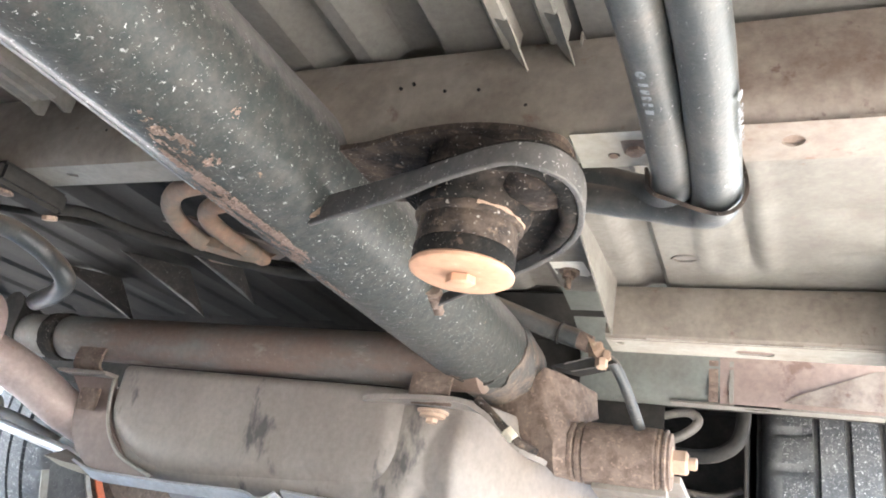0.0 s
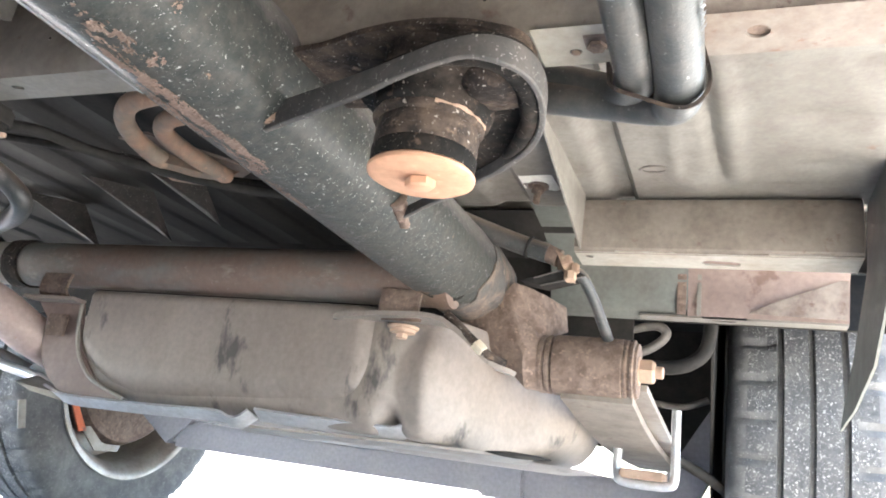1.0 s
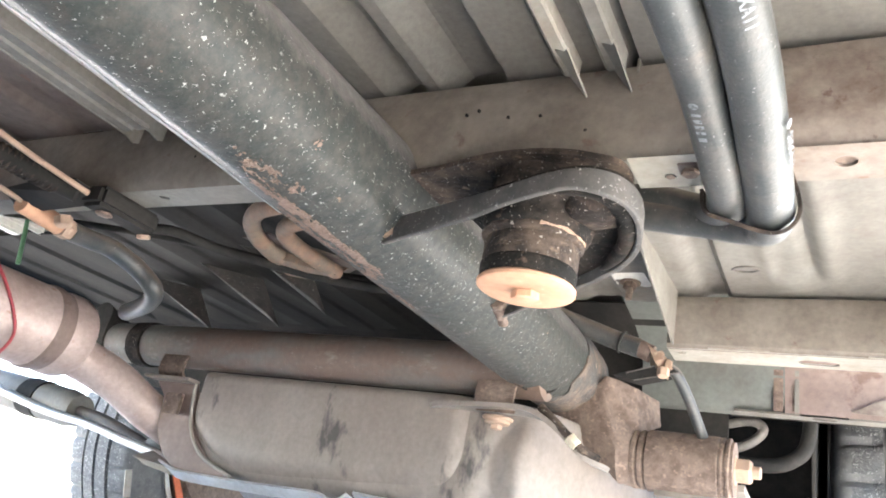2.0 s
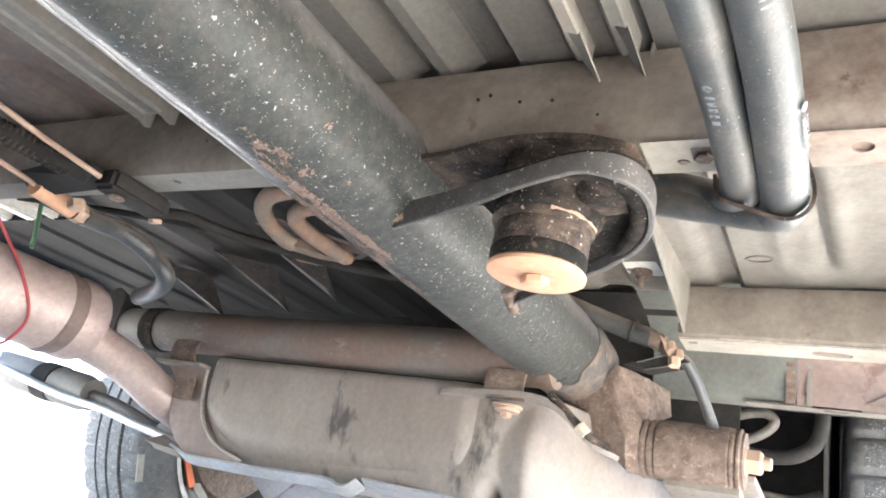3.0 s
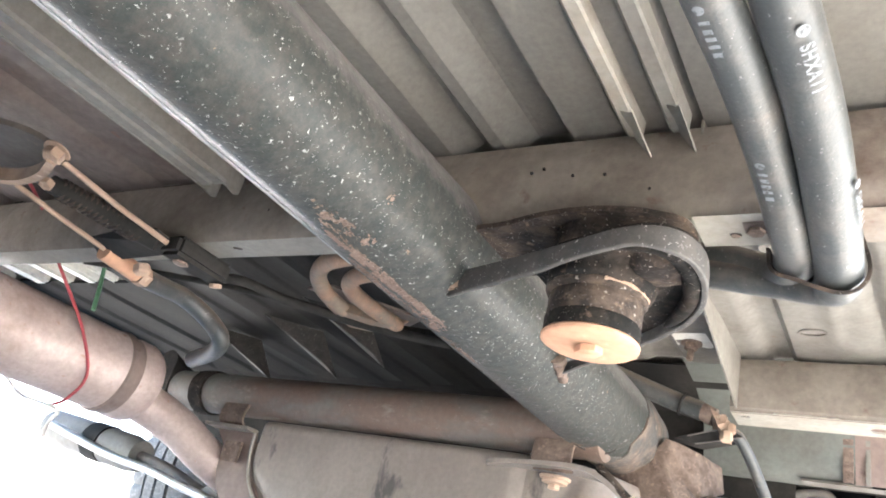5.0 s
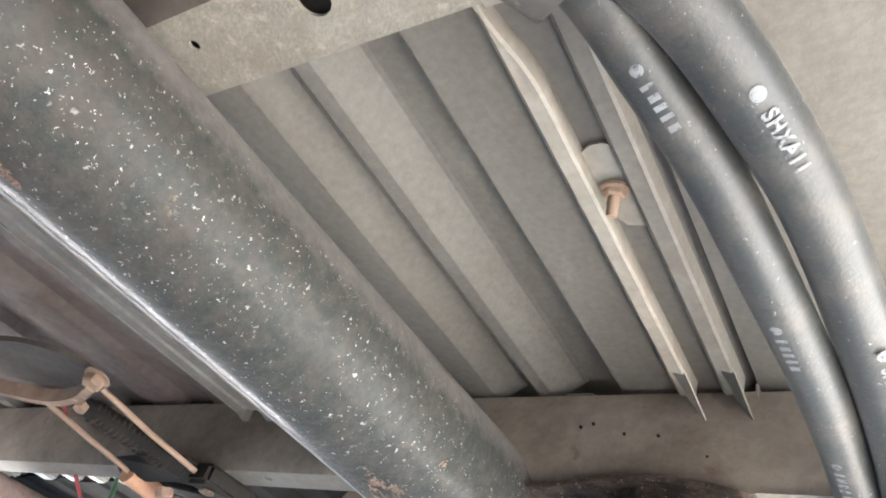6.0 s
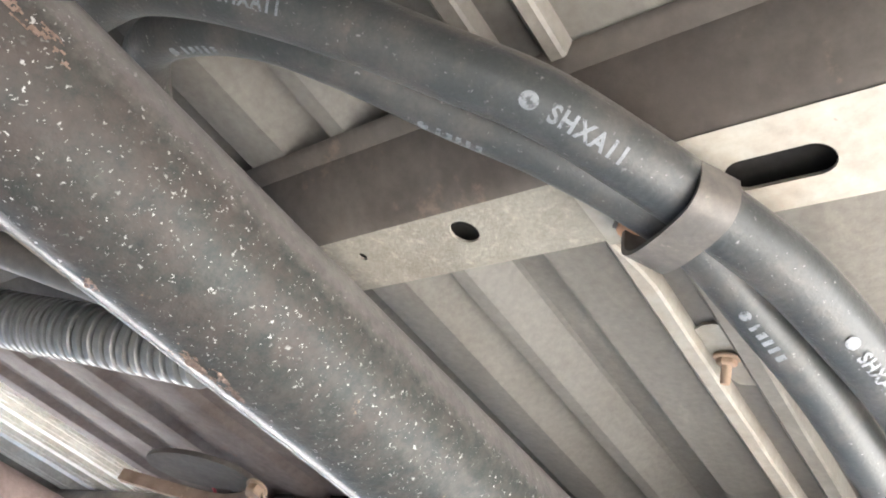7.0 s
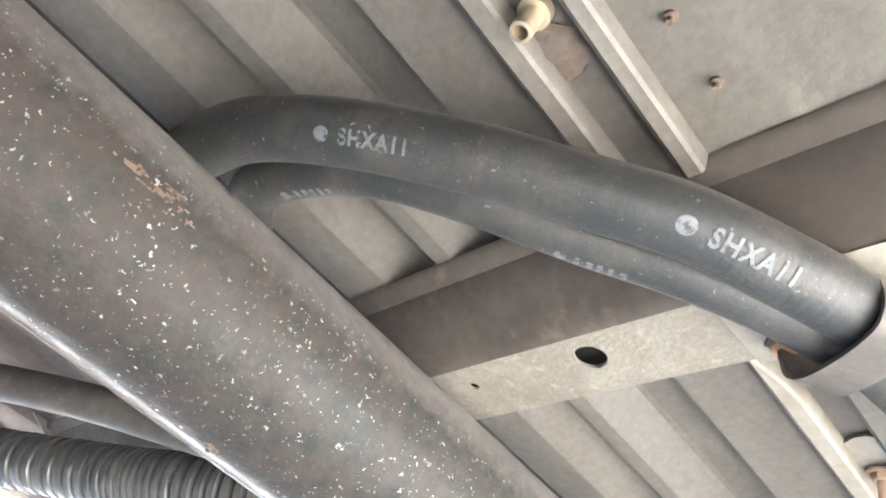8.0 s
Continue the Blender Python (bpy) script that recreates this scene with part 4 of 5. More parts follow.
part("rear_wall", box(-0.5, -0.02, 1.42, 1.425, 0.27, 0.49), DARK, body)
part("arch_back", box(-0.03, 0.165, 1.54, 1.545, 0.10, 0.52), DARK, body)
part("panel_strap", strip(spline([(-0.053, 0.768, 0.434), (-0.053, 0.792, 0.412), (-0.053, 0.797, 0.385), (-0.053, 0.800, 0.372)], 5), 0.009, 0.003, (1, 0, 0)), RUST, body)
part("panel_strap", strip(spline([(-0.036, 0.768, 0.434), (-0.036, 0.792, 0.412), (-0.036, 0.797, 0.385), (-0.036, 0.800, 0.372)], 5), 0.004, 0.003, (1, 0, 0)), GREY, body)

# ---- chassis details ----
bm = bmesh.new()
rows = []
for j in range(15):
    row = []
    for k in range(72):
        a = 2 * math.pi * k / 72
        edge = 0.603 + 0.010 * noise.noise(Vector((math.cos(a) * 2.2, math.sin(a) * 2.2, 0.4))) + 0.003 * noise.noise(Vector((math.cos(a) * 9, math.sin(a) * 9, 1.4)))
        y = edge + (0.688 - edge) * (max(0, j - 1)) / 13
        r = (0.0385 if j == 0 else 0.0404) + 0.0009 * noise.noise(Vector((math.cos(a) * 4, y * 90, math.sin(a) * 4))) - 0.003 * step(0.645, 0.688, y)
        row.append(bm.verts.new((-0.2335 + r * math.cos(a), y, 0.361 + r * math.sin(a))))
    rows.append(row)
for a, b in zip(rows, rows[1:]):
    for k in range(72):
        bm.faces.new((a[k], a[(k + 1) % 72], b[(k + 1) % 72], b[k]))
part("sleeve", bm, FLAKED, chassis, "rust-flaked torn sleeve at the rail's end")
torn = [(-0.2335 + 0.0392 * math.cos(a), y, 0.361 + 0.0392 * math.sin(a)) for y, a in ((0.556, radians(262)), (0.569, radians(270)), (0.580, radians(280)), (0.588, radians(291)), (0.589, radians(303)))]
part("tear", tube(spline(torn, 6), lambda u: 0.0004 + 0.0017 * math.sin(math.pi * u), 8), DARK, rail, "dark torn crimp in the rail")
part("spring_bracket", rough_up(hull(ring((-0.2335, 0.662, 0.358), (0, 1, 0), 0.0325) + ring((-0.172, 0.672, 0.291), (1, 0, 0), 0.0255) + ring((-0.162, 0.680, 0.291), (1, 0, 0), 0.0255)), 2, 0.0016, 70), RUST, chassis, "rust-brown spring bracket")
part("bracket_web", rough_up(hull([(-0.186, 0.645, 0.357), (-0.165, 0.668, 0.353), (-0.156, 0.672, 0.310), (-0.192, 0.655, 0.325), (-0.214, 0.66, 0.332), (-0.146, 0.70, 0.326), (-0.150, 0.705, 0.350), (-0.20, 0.69, 0.360)]), 3, 0.0012, 80), RUST, chassis)


def crust(y0, turn, long, wide, seed, bare=-0.30, tall=0.0007):
    """A ragged flake of rust on the rail: a patch of its skin, kept where a noise field is high."""
    bm = bmesh.new()
    n, m, verts = max(8, int(long / 0.0006)), max(6, int(wide / 0.0006)), {}
    for j in range(n):
        for i in range(m):
            u, v = (j + 0.5) / n * 2 - 1, (i + 0.5) / m * 2 - 1
            if noise.noise(Vector((u * 2.2 + seed, v * 1.6, seed))) + 0.6 * noise.noise(Vector((u * 7 + seed, v * 5, 3.0))) + 0.35 * noise.noise(Vector((j * 0.22, i * 0.22, seed))) < 0.75 * (u * u + v * v) + bare:
                continue
            corner = []
            for a, b in ((j, i), (j + 1, i), (j + 1, i + 1), (j, i + 1)):
                if (a, b) not in verts:
                    t = turn + (b / m - 0.5) * wide / 0.0346
                    r = rail_radius(y0) + 0.0002 + tall * (0.6 + noise.noise(Vector((a * 0.6, b * 0.6, seed))))
                    verts[a, b] = bm.verts.new((-0.2335 + r * math.cos(t), y0 + (a / n - 0.5) * long, 0.361 + r * math.sin(t)))
                corner.append(verts[a, b])
            bm.faces.new(corner)
    return bm


for y0, turn, long, wide, seed, mat in ((-0.137, 0, 0.034, 0.007, 1, TANRUST), (-0.073, 272, 0.011, 0.008, 2, TANRUST), (0.262, 259, 0.090, 0.010, 3, TANRUST), (0.312, 262, 0.060, 0.009, 4, TANRUST), (0.198, 284, 0.040, 0.012, 5, RUST), (0.207, 328, 0.006, 0.006, 6, TANRUST), (0.22, 292, 0.012, 0.010, 7, TANRUST), (0.57, 262, 0.060, 0.020, 8, RUST), (0.36, 261, 0.060, 0.007, 9, RUST), (-0.02, 275, 0.05, 0.010, 10, RUST)):
    part("rust_flake", crust(y0, radians(turn), long, wide, seed, bare=-0.20), RUST if mat == RUST else SCALE, rail, "flake of rust on the rail")
for y0, turn, seed in ((0.228, 272, 21), (0.262, 273, 22), (0.296, 274, 23)):
    part("rust_band", crust(y0, radians(turn), 0.056, 0.0085, seed, bare=-0.55), SCALE, rail, "band of flaking rust along the rail")
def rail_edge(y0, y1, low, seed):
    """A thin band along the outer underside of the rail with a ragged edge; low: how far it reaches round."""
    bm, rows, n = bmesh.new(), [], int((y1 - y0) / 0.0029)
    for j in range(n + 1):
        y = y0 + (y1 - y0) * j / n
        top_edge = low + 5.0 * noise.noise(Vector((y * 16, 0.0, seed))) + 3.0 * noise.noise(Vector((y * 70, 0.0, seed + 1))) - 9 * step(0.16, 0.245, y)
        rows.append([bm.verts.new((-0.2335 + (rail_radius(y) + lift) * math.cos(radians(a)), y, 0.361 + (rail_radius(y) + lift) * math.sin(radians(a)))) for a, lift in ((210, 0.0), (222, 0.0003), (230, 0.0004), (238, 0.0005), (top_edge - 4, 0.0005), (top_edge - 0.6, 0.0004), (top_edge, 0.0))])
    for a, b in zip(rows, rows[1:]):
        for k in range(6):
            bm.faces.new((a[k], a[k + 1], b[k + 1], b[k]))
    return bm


# Pale band that widens the bright reflection along the rail's lower edge.
part("glint_edge", rail_edge(-0.074, 0.245, 254, 5.0), GLOSS, rail, "glossy band coloured as the rail's glint, with a ragged dirt line")
part("dusty_edge", rail_edge(-0.435, -0.076, 252, 8.0), GREY_BROWN, rail, "dull dust-caked edge of the rail")
drip = [(-0.2335 + 0.0377 * math.cos(radians(a)), y, 0.361 + 0.0377 * math.sin(radians(a))) for y, a in ((0.414, 334), (0.420, 331), (0.427, 327), (0.434, 323), (0.441, 320))]
part("weld_drip", rough_up(tube(spline(drip, 5), lambda u: 0.0062 - 0.0030 * u, 14), 1, 0.0014, 230), RUST, rail)
part("bracket_tip", rough_up(box(-0.2165, -0.2040, 0.2835, 0.2915, 0.3320, 0.3432, 0.001), 2, 0.0012, 220), TANRUST, strap, "rusty end of the bracket")
for x in (-0.642, -0.257):
    part("tank_hanger", strip(spline([(x, 0.5655, 0.3245), (x, 0.5630, 0.315), (x, 0.5630, 0.306), (x, 0.570, 0.300)], 4), 0.036, 0.003, (1, 0, 0)), RUST, chassis, "rusty tank hanger clip")
part("tube_end", hull(ring((-0.80, 0.585, 0.339), (1, 0, 0), 0.024) + ring((-0.765, 0.585, 0.339), (1, 0, 0), 0.026) + ring((-0.78, 0.56, 0.365), (0, 1, 0), 0.016)), DARK, chassis)
part("tube_clamp", rough_up(lathe([(0.0238, -0.011), (0.0262, -0.010), (0.0262, 0.010), (0.0238, 0.011)], Matrix.Translation((-0.715, 0.585, 0.339)) @ Matrix.Rotation(radians(90), 4, "Y"), 36), 0, 0.0012, 120), MUCK_SHADE, chassis, "tarred black clamp on the cross tube")

# ---- fuel tank ----
tank = thing("fuel_tank", "grey-brown pressed steel fuel tank with dents and stains", "fuel tank", (-0.4, 0.75, 0.21))


def pressed_body(x0, x1, n, section, m=40):
    """A pressed hollow body run along x: section(x) gives the front, back, top and bottom and the radii of the two front corners."""
    bm, rings = bmesh.new(), []
    for i in range(n + 1):
        x = x0 + (x1 - x0) * i / n
        front, back, top, low, r_top, r_low, bulge = section(x)
        row = [(back, top)]
        row += [(front + r_top - r_top * math.sin(a), top - r_top + r_top * math.cos(a)) for a in np.linspace(0, math.pi / 2, 7)]
        row += [(front, top - r_top + (low + r_low - top + r_top) * u) for u in np.linspace(0, 1, m)[1:-1]]
        row += [(front + r_low - r_low * math.cos(a), low + r_low - r_low * math.sin(a)) for a in np.linspace(0, math.pi / 2, 10)]
        row += [(back, low)]
        rings.append([bm.verts.new((x, y + bulge(x, z) * (1 if y < front + r_low + 0.002 else 0) + 0.0009 * noise.noise(Vector((x * 16, z * 24, y * 9))), z)) for y, z in row])
    k = len(rings[0])
    for a, b in zip(rings, rings[1:]):
        for j in range(k):
            bm.faces.new((a[j], a[(j + 1) % k], b[(j + 1) % k], b[j]))
    bm.faces.new(rings[0][::-1])
    bm.faces.new(rings[-1])
    return bm


def front_half(x):
    low = float(np.interp(x, (-0.617, -0.606, -0.592, -0.574, -0.552, -0.527, -0.469, -0.379, -0.333, -0.303, -0.291, -0.283, -0.2775), (0.300, 0.256, 0.238, 0.2255, 0.2155, 0.2105, 0.2115, 0.2165, 0.2205, 0.2245, 0.2305, 0.2405, 0.256)))
    front = 0.5725 + 0.022 * (1 - step(-0.6175, -0.597, x)) + 0.009 * step(-0.300, -0.2775, x)
    r_low = min(0.026, (0.3125 - low) * 0.45)
    return front, 0.75, 0.3125, low, min(0.008, (0.3125 - low) * 0.3), r_low, lambda x, z: 0.0


def rear_half(x):
    groove = math.exp(-(((x + 0.2635) / 0.0075) ** 2))
    low = 0.2065 + 0.013 * step(-0.20, -0.15, x) + 0.012 * groove + 0.05 * (1 - math.sqrt(max(0.0, 1 - max(0.0, (x + 0.175) / 0.030) ** 2)))
    front = 0.579 + 0.010 * step(-0.285, -0.25, x) + 0.140 * step(-0.240, -0.170, x) + 0.06 * step(-0.176, -0.1455, x)
    def bulge(x, z):
        d = math.hypot((x + 0.222) / 0.036, (z - 0.256) / 0.040)
        return -0.0028 * (1 - step(0.65, 1.0, d)) + 0.0014 * math.exp(-(((d - 1.14) / 0.11) ** 2)) + 0.008 * groove * (1 - step(0.214, 0.236, z))
    return front, 0.935, 0.3120, low, 0.010, 0.020, bulge


part("shell", pressed_body(-0.605, -0.1455, 220, rear_half), TANK, tank, "set-back right half of the tank with a round pressing")
part("front_shell", pressed_body(-0.617, -0.2775, 130, front_half), TANK, tank, "stained rounded front pressing of the tank")
lug = part("lug", slab([(-0.671, 0.576, 0.297), (-0.612, 0.576, 0.297), (-0.600, 0.576, 0.252), (-0.568, 0.576, 0.222), (-0.530, 0.576, 0.210), (-0.560, 0.576, 0.2045), (-0.592, 0.576, 0.2045), (-0.615, 0.576, 0.211), (-0.632, 0.576, 0.222), (-0.645, 0.576, 0.237), (-0.652, 0.576, 0.253), (-0.655, 0.576, 0.281)], (0, 0.004, 0)), FADED, tank, "curved brown end lug of the tank")
part("lug_tab", box(-0.674, -0.606, 0.556, 0.575, 0.2965, 0.3000, 0.001), TANK, lug)
part("worn_rim", tube(spline([(-0.610, 0.5735, 0.297), (-0.6075, 0.5735, 0.275), (-0.600, 0.5735, 0.252), (-0.586, 0.5735, 0.234), (-0.568, 0.5735, 0.222), (-0.530, 0.5735, 0.210)], 6), 0.0018, 10), CREAM, lug, "worn light edge of the lug")
part("rusty_tab", box(-0.643, -0.618, 0.5665, 0.5705, 0.262, 0.284, 0.001), RUST, lug)
# Bright silver on these two strips stands in for reflected sunlit ground.
part("seam_flange", strip(spline([(-0.635, 0.585, 0.2105), (-0.60, 0.577, 0.2035), (-0.55, 0.574, 0.2030), (-0.50, 0.572, 0.2035), (-0.45, 0.572, 0.2050), (-0.418, 0.573, 0.2058), (-0.404, 0.574, 0.2020), (-0.395, 0.575, 0.2035), (-0.386, 0.576, 0.2105)], 6), 0.016, 0.0022, (0, 1, -0.55)), ALLOY, tank, "folded seam flange under the tank, coloured bright as a reflection")
part("seam_flange", strip(spline([(-0.384, 0.580, 0.2110), (-0.34, 0.586, 0.2100), (-0.30, 0.592, 0.2105), (-0.262, 0.600, 0.2105), (-0.250, 0.604, 0.2160)], 6), 0.020, 0.0022, (0, 1, -0.45)), ALLOY, tank, "stretch of the seam coloured bright as a ground reflection")
part("seam_flange", strip(spline([(-0.41, 0.600, 0.1985), (-0.33, 0.606, 0.2005), (-0.24, 0.620, 0.2025), (-0.16, 0.660, 0.2035)], 6), 0.022, 0.0022, (0, 1, -0.15)), RIM, tank)
part("drain_slot", tube(spline([(-0.188, 0.622, 0.2062), (-0.165, 0.630, 0.2062), (-0.140, 0.652, 0.2066)], 5), lambda u: 0.0004 + 0.0022 * math.sin(math.pi * u), 8), DARK, tank)
part("bottom_pan", hull([(-0.60, 0.66, 0.2085), (-0.60, 0.87, 0.2050), (-0.13, 0.76, 0.2055), (-0.13, 0.87, 0.2055), (-0.57, 0.70, 0.2050), (-0.57, 0.865, 0.2015), (-0.17, 0.79, 0.2000), (-0.17, 0.865, 0.2000), (-0.27, 0.66, 0.2055)]), TANK, tank)
part("flange_lip", strip(spline([(-0.310, 0.582, 0.2998), (-0.300, 0.576, 0.3005), (-0.26, 0.574, 0.3025), (-0.232, 0.574, 0.3028), (-0.2142, 0.574, 0.2985), (-0.193, 0.575, 0.2850), (-0.177, 0.578, 0.2715), (-0.163, 0.586, 0.2660)], 6), 0.034, 0.0040, (0, 1, 0)), TANK, tank, "grey edge of the tank's mounting flange")
part("breather_hose", tube(spline([(-0.216, 0.566, 0.3065), (-0.203, 0.562, 0.2965), (-0.190, 0.560, 0.2860), (-0.176, 0.562, 0.2750), (-0.164, 0.570, 0.2700)], 6), 0.0036, 10), SOFT, tank, "black breather hose")
flange_nut = part("flange_washer", lathe([(0.0125, 0), (0.0132, 0.001), (0.0125, 0.0025), (0.0105, 0.003), (0.0105, 0.0055), (0.008, 0.006)], Matrix.Translation((-0.251, 0.563, 0.2935)) @ Matrix.Rotation(radians(180), 4, "X"), 40), TANRUST, tank, "rusted flanged nut")
part("stud", bolt((-0.251, 0.563, 0.288), (0, 0, -1), 0.0052, 0.005), TANRUST, flange_nut)
part("hose_nut", bolt((-0.1865, 0.559, 0.2835), (0.72, 0.05, -0.68), 0.0052, 0.010), ZINC, tank, "pale hose nut")
cable = thing("brake_cable", "dusty steel rod with a pale clamp beside the tank", "cable", (-0.70, 0.62, 0.22))
part("rod", tube(spline([(-1.02, 0.60, 0.275), (-0.90, 0.615, 0.252), (-0.812, 0.62, 0.2425), (-0.751, 0.62, 0.232), (-0.689, 0.618, 0.222), (-0.62, 0.61, 0.205)], 6), 0.0055, 14), ALLOY, cable)
part("clamp", hull([(-0.672, 0.60, 0.213), (-0.672, 0.60, 0.224), (-0.60, 0.59, 0.206), (-0.60, 0.59, 0.199), (-0.655, 0.56, 0.213), (-0.64, 0.57, 0.206)]), CREAM, cable)

# ---- rear suspension ----
spring = thing("leaf_spring", "rusty leaf spring with a rubber-bushed front eye", "leaf spring", (-0.115, 0.68, 0.264))
EYE_AX = Matrix.Translation((0, 0.68, 0.291)) @ Matrix.Rotation(radians(90), 4, "Y")
eye = part("eye", lathe([(0.0252, -0.150), (0.0268, -0.1485), (0.0268, -0.0895), (0.0252, -0.088)], EYE_AX, 56), RUST, spring)
part("bush", lathe([(0.0225, -0.163), (0.0262, -0.1615), (0.0262, -0.1585), (0.0246, -0.1575), (0.0246, -0.1560), (0.0262, -0.155), (0.0262, -0.1520), (0.0240, -0.150)], EYE_AX, 48), RUST, eye)
part("bush", lathe([(0.0240, -0.089), (0.0264, -0.0875), (0.0264, -0.0855), (0.0248, -0.0845), (0.0248, -0.0830), (0.0264, -0.082), (0.0264, -0.0800), (0.0235, -0.0790), (0.0235, -0.0768)], EYE_AX, 48), RUST, eye)
part("nut", bolt((-0.0772, 0.68, 0.291), (1, 0, 0), 0.0108, 0.014, stud=0.006, washer=0.0125), TANRUST, spring)
part("leaf", strip(spline([(-0.1105, 0.672, 0.2645), (-0.1105, 0.76, 0.2550), (-0.1085, 0.84, 0.2465), (-0.106, 0.92, 0.2405), (-0.104, 1.06, 0.236), (-0.104, 1.24, 0.236)], 8), 0.062, 0.007, (1, 0, 0)), GREY_BROWN, spring)
part("leaf", strip(spline([(-0.096, 0.70, 0.2790), (-0.093, 0.76, 0.2690), (-0.090, 0.84, 0.2585), (-0.089, 0.92, 0.2510), (-0.096, 1.06, 0.2450), (-0.104, 1.24, 0.2450)], 8), 0.050, 0.006, (1, 0, 0)), RIM, spring)
part("u_bolt", tube(spline([(-0.060, 0.90, 0.286), (-0.0595, 0.90, 0.25), (-0.059, 0.90, 0.212), (-0.066, 0.90, 0.204), (-0.09, 0.90, 0.2025), (-0.114, 0.90, 0.204), (-0.121, 0.90, 0.212), (-0.121, 0.90, 0.24)], 5), 0.0052, 12), ALLOY, spring)
part("spring_plate", box(-0.116, -0.068, 0.88, 0.92, 0.2075, 0.2175, 0.002), TANRUST, spring)

axle = thing("rear_axle", "dark painted dropped beam axle between the rear wheels", "axle", (-0.5, 1.22, 0.165))
part("beam", box(-0.98, -0.06, 1.19, 1.25, 0.166, 0.214, 0.008), AXLE, axle)
part("end_bracket", hull([(-0.98, 1.18, 0.17), (-0.98, 1.26, 0.17), (-0.94, 1.19, 0.214), (-0.94, 1.25, 0.214), (-1.07, 1.18, 0.33), (-1.07, 1.26, 0.33), (-1.07, 1.18, 0.23), (-1.07, 1.26, 0.23)]), AXLE, axle)
part("end_bracket", hull([(-0.06, 1.18, 0.17), (-0.06, 1.26, 0.17), (-0.10, 1.19, 0.214), (-0.10, 1.25, 0.214), (-0.03, 1.18, 0.33), (-0.03, 1.26, 0.33), (-0.03, 1.18, 0.23), (-0.03, 1.26, 0.23)]), AXLE, axle)
part("pad", box(-0.37, -0.30, 1.185, 1.255, 0.160, 0.2145, 0.004), AXLE, axle)


def wheel(x0, x1, label, at, inner):
    """A wheel on an axis across the van; inner: the side (-1 or 1 along x) that faces the axle."""
    w = thing("wheel", label, "wheel", at, group="rear wheels")
    mid, h, n = (x0 + x1) / 2, (x1 - x0) / 2, 240
    profile = [(0.196, -0.98, 0), (0.225, -1.05, 0), (0.252, -1.06, 0), (0.272, -1.0, 0), (0.2815, -0.92, 1), (0.285, -0.80, 1), (0.2865, -0.55, 1), (0.287, -0.42, 0), (0.279, -0.40, 0), (0.279, -0.35, 0), (0.2885, -0.33, 0), (0.289, -0.03, 0), (0.281, -0.01, 0), (0.281, 0.04, 0), (0.289, 0.06, 0), (0.2885, 0.38, 0), (0.279, 0.40, 0), (0.279, 0.45, 0), (0.287, 0.47, 0), (0.2865, 0.55, 1), (0.285, 0.80, 1), (0.2815, 0.92, 1), (0.272, 1.0, 0), (0.252, 1.06, 0), (0.225, 1.05, 0), (0.196, 0.98, 0)]
    bm = bmesh.new()
    rows = []
    for k in range(n):
        a = 2 * math.pi * k / n
        rows.append([bm.verts.new((mid + h * u, at[1] + math.sin(a) * (r - (0.006 if cut and k % 6 == 0 else 0)), 0.29 + math.cos(a) * (r - (0.006 if cut and k % 6 == 0 else 0)))) for r, u, cut in profile])
    for k in range(n):
        a, b = rows[k], rows[(k + 1) % n]
        for j in range(len(profile) - 1):
            bm.faces.new((a[j], a[j + 1], b[j + 1], b[j]))
    for f in bm.faces:
        radius = sum(math.hypot(v.co.y - at[1], v.co.z - 0.29) for v in f.verts) / 4
        f.material_index = 1 if radius > 0.2835 else 0
    tyre = part("tyre", bm, TYRE, w, "dusty worn tyre with pale grit in its grooved tread")
    tyre.data.materials.append(GRIT)
    m = Matrix.Translation((mid, at[1], 0.29)) @ Matrix.Rotation(radians(90 * inner), 4, "Y")
    part("rim", lathe([(0.150, -h * 0.5), (0.176, -h * 0.45), (0.180, h * 0.70), (0.188, h * 0.90), (0.199, h * 0.96), (0.200, h * 1.04), (0.192, h * 1.03), (0.184, h * 0.95), (0.172, h * 0.70), (0.168, -h * 0.35), (0.15, -h * 0.45)], m, 72), RIM, w, "pale dusty steel rim")
    part("drum", lathe([(0.125, -h * 0.4), (0.140, h * 0.5), (0.132, h * 0.72), (0.05, h * 0.78), (0.045, h * 1.0)], m, 48), RUST, w, "brown rusted brake drum")
    return w


wheel(-0.004, 0.160, "dusty black tyre with pale grit in its tread", (0.078, 1.22, 0.0), -1)
far = wheel(-1.26, -1.10, "dusty black tyre with pale rim and red paint inside", (-1.18, 1.22, 0.0), 1)
part("paint_mark", slab([(-1.101, 1.050, 0.225), (-1.101, 1.066, 0.222), (-1.101, 1.104, 0.172), (-1.101, 1.088, 0.168)], (0.003, 0, 0)), TAPE, far, "orange-red paint mark")
part("sticker", slab([(-1.0925, 0.940, 0.205), (-1.0925, 0.954, 0.208), (-1.0925, 0.968, 0.163), (-1.0925, 0.954, 0.160)], (0.002, 0, 0)), CREAM, far, "peeling pale tag")
part("balance_patch", slab([(-1.101, 1.092, 0.176), (-1.101, 1.112, 0.180), (-1.101, 1.150, 0.152), (-1.101, 1.198, 0.152), (-1.101, 1.192, 0.140), (-1.101, 1.135, 0.138)], (0.003, 0, 0)), CREAM, far, "pale patch inside the rim")

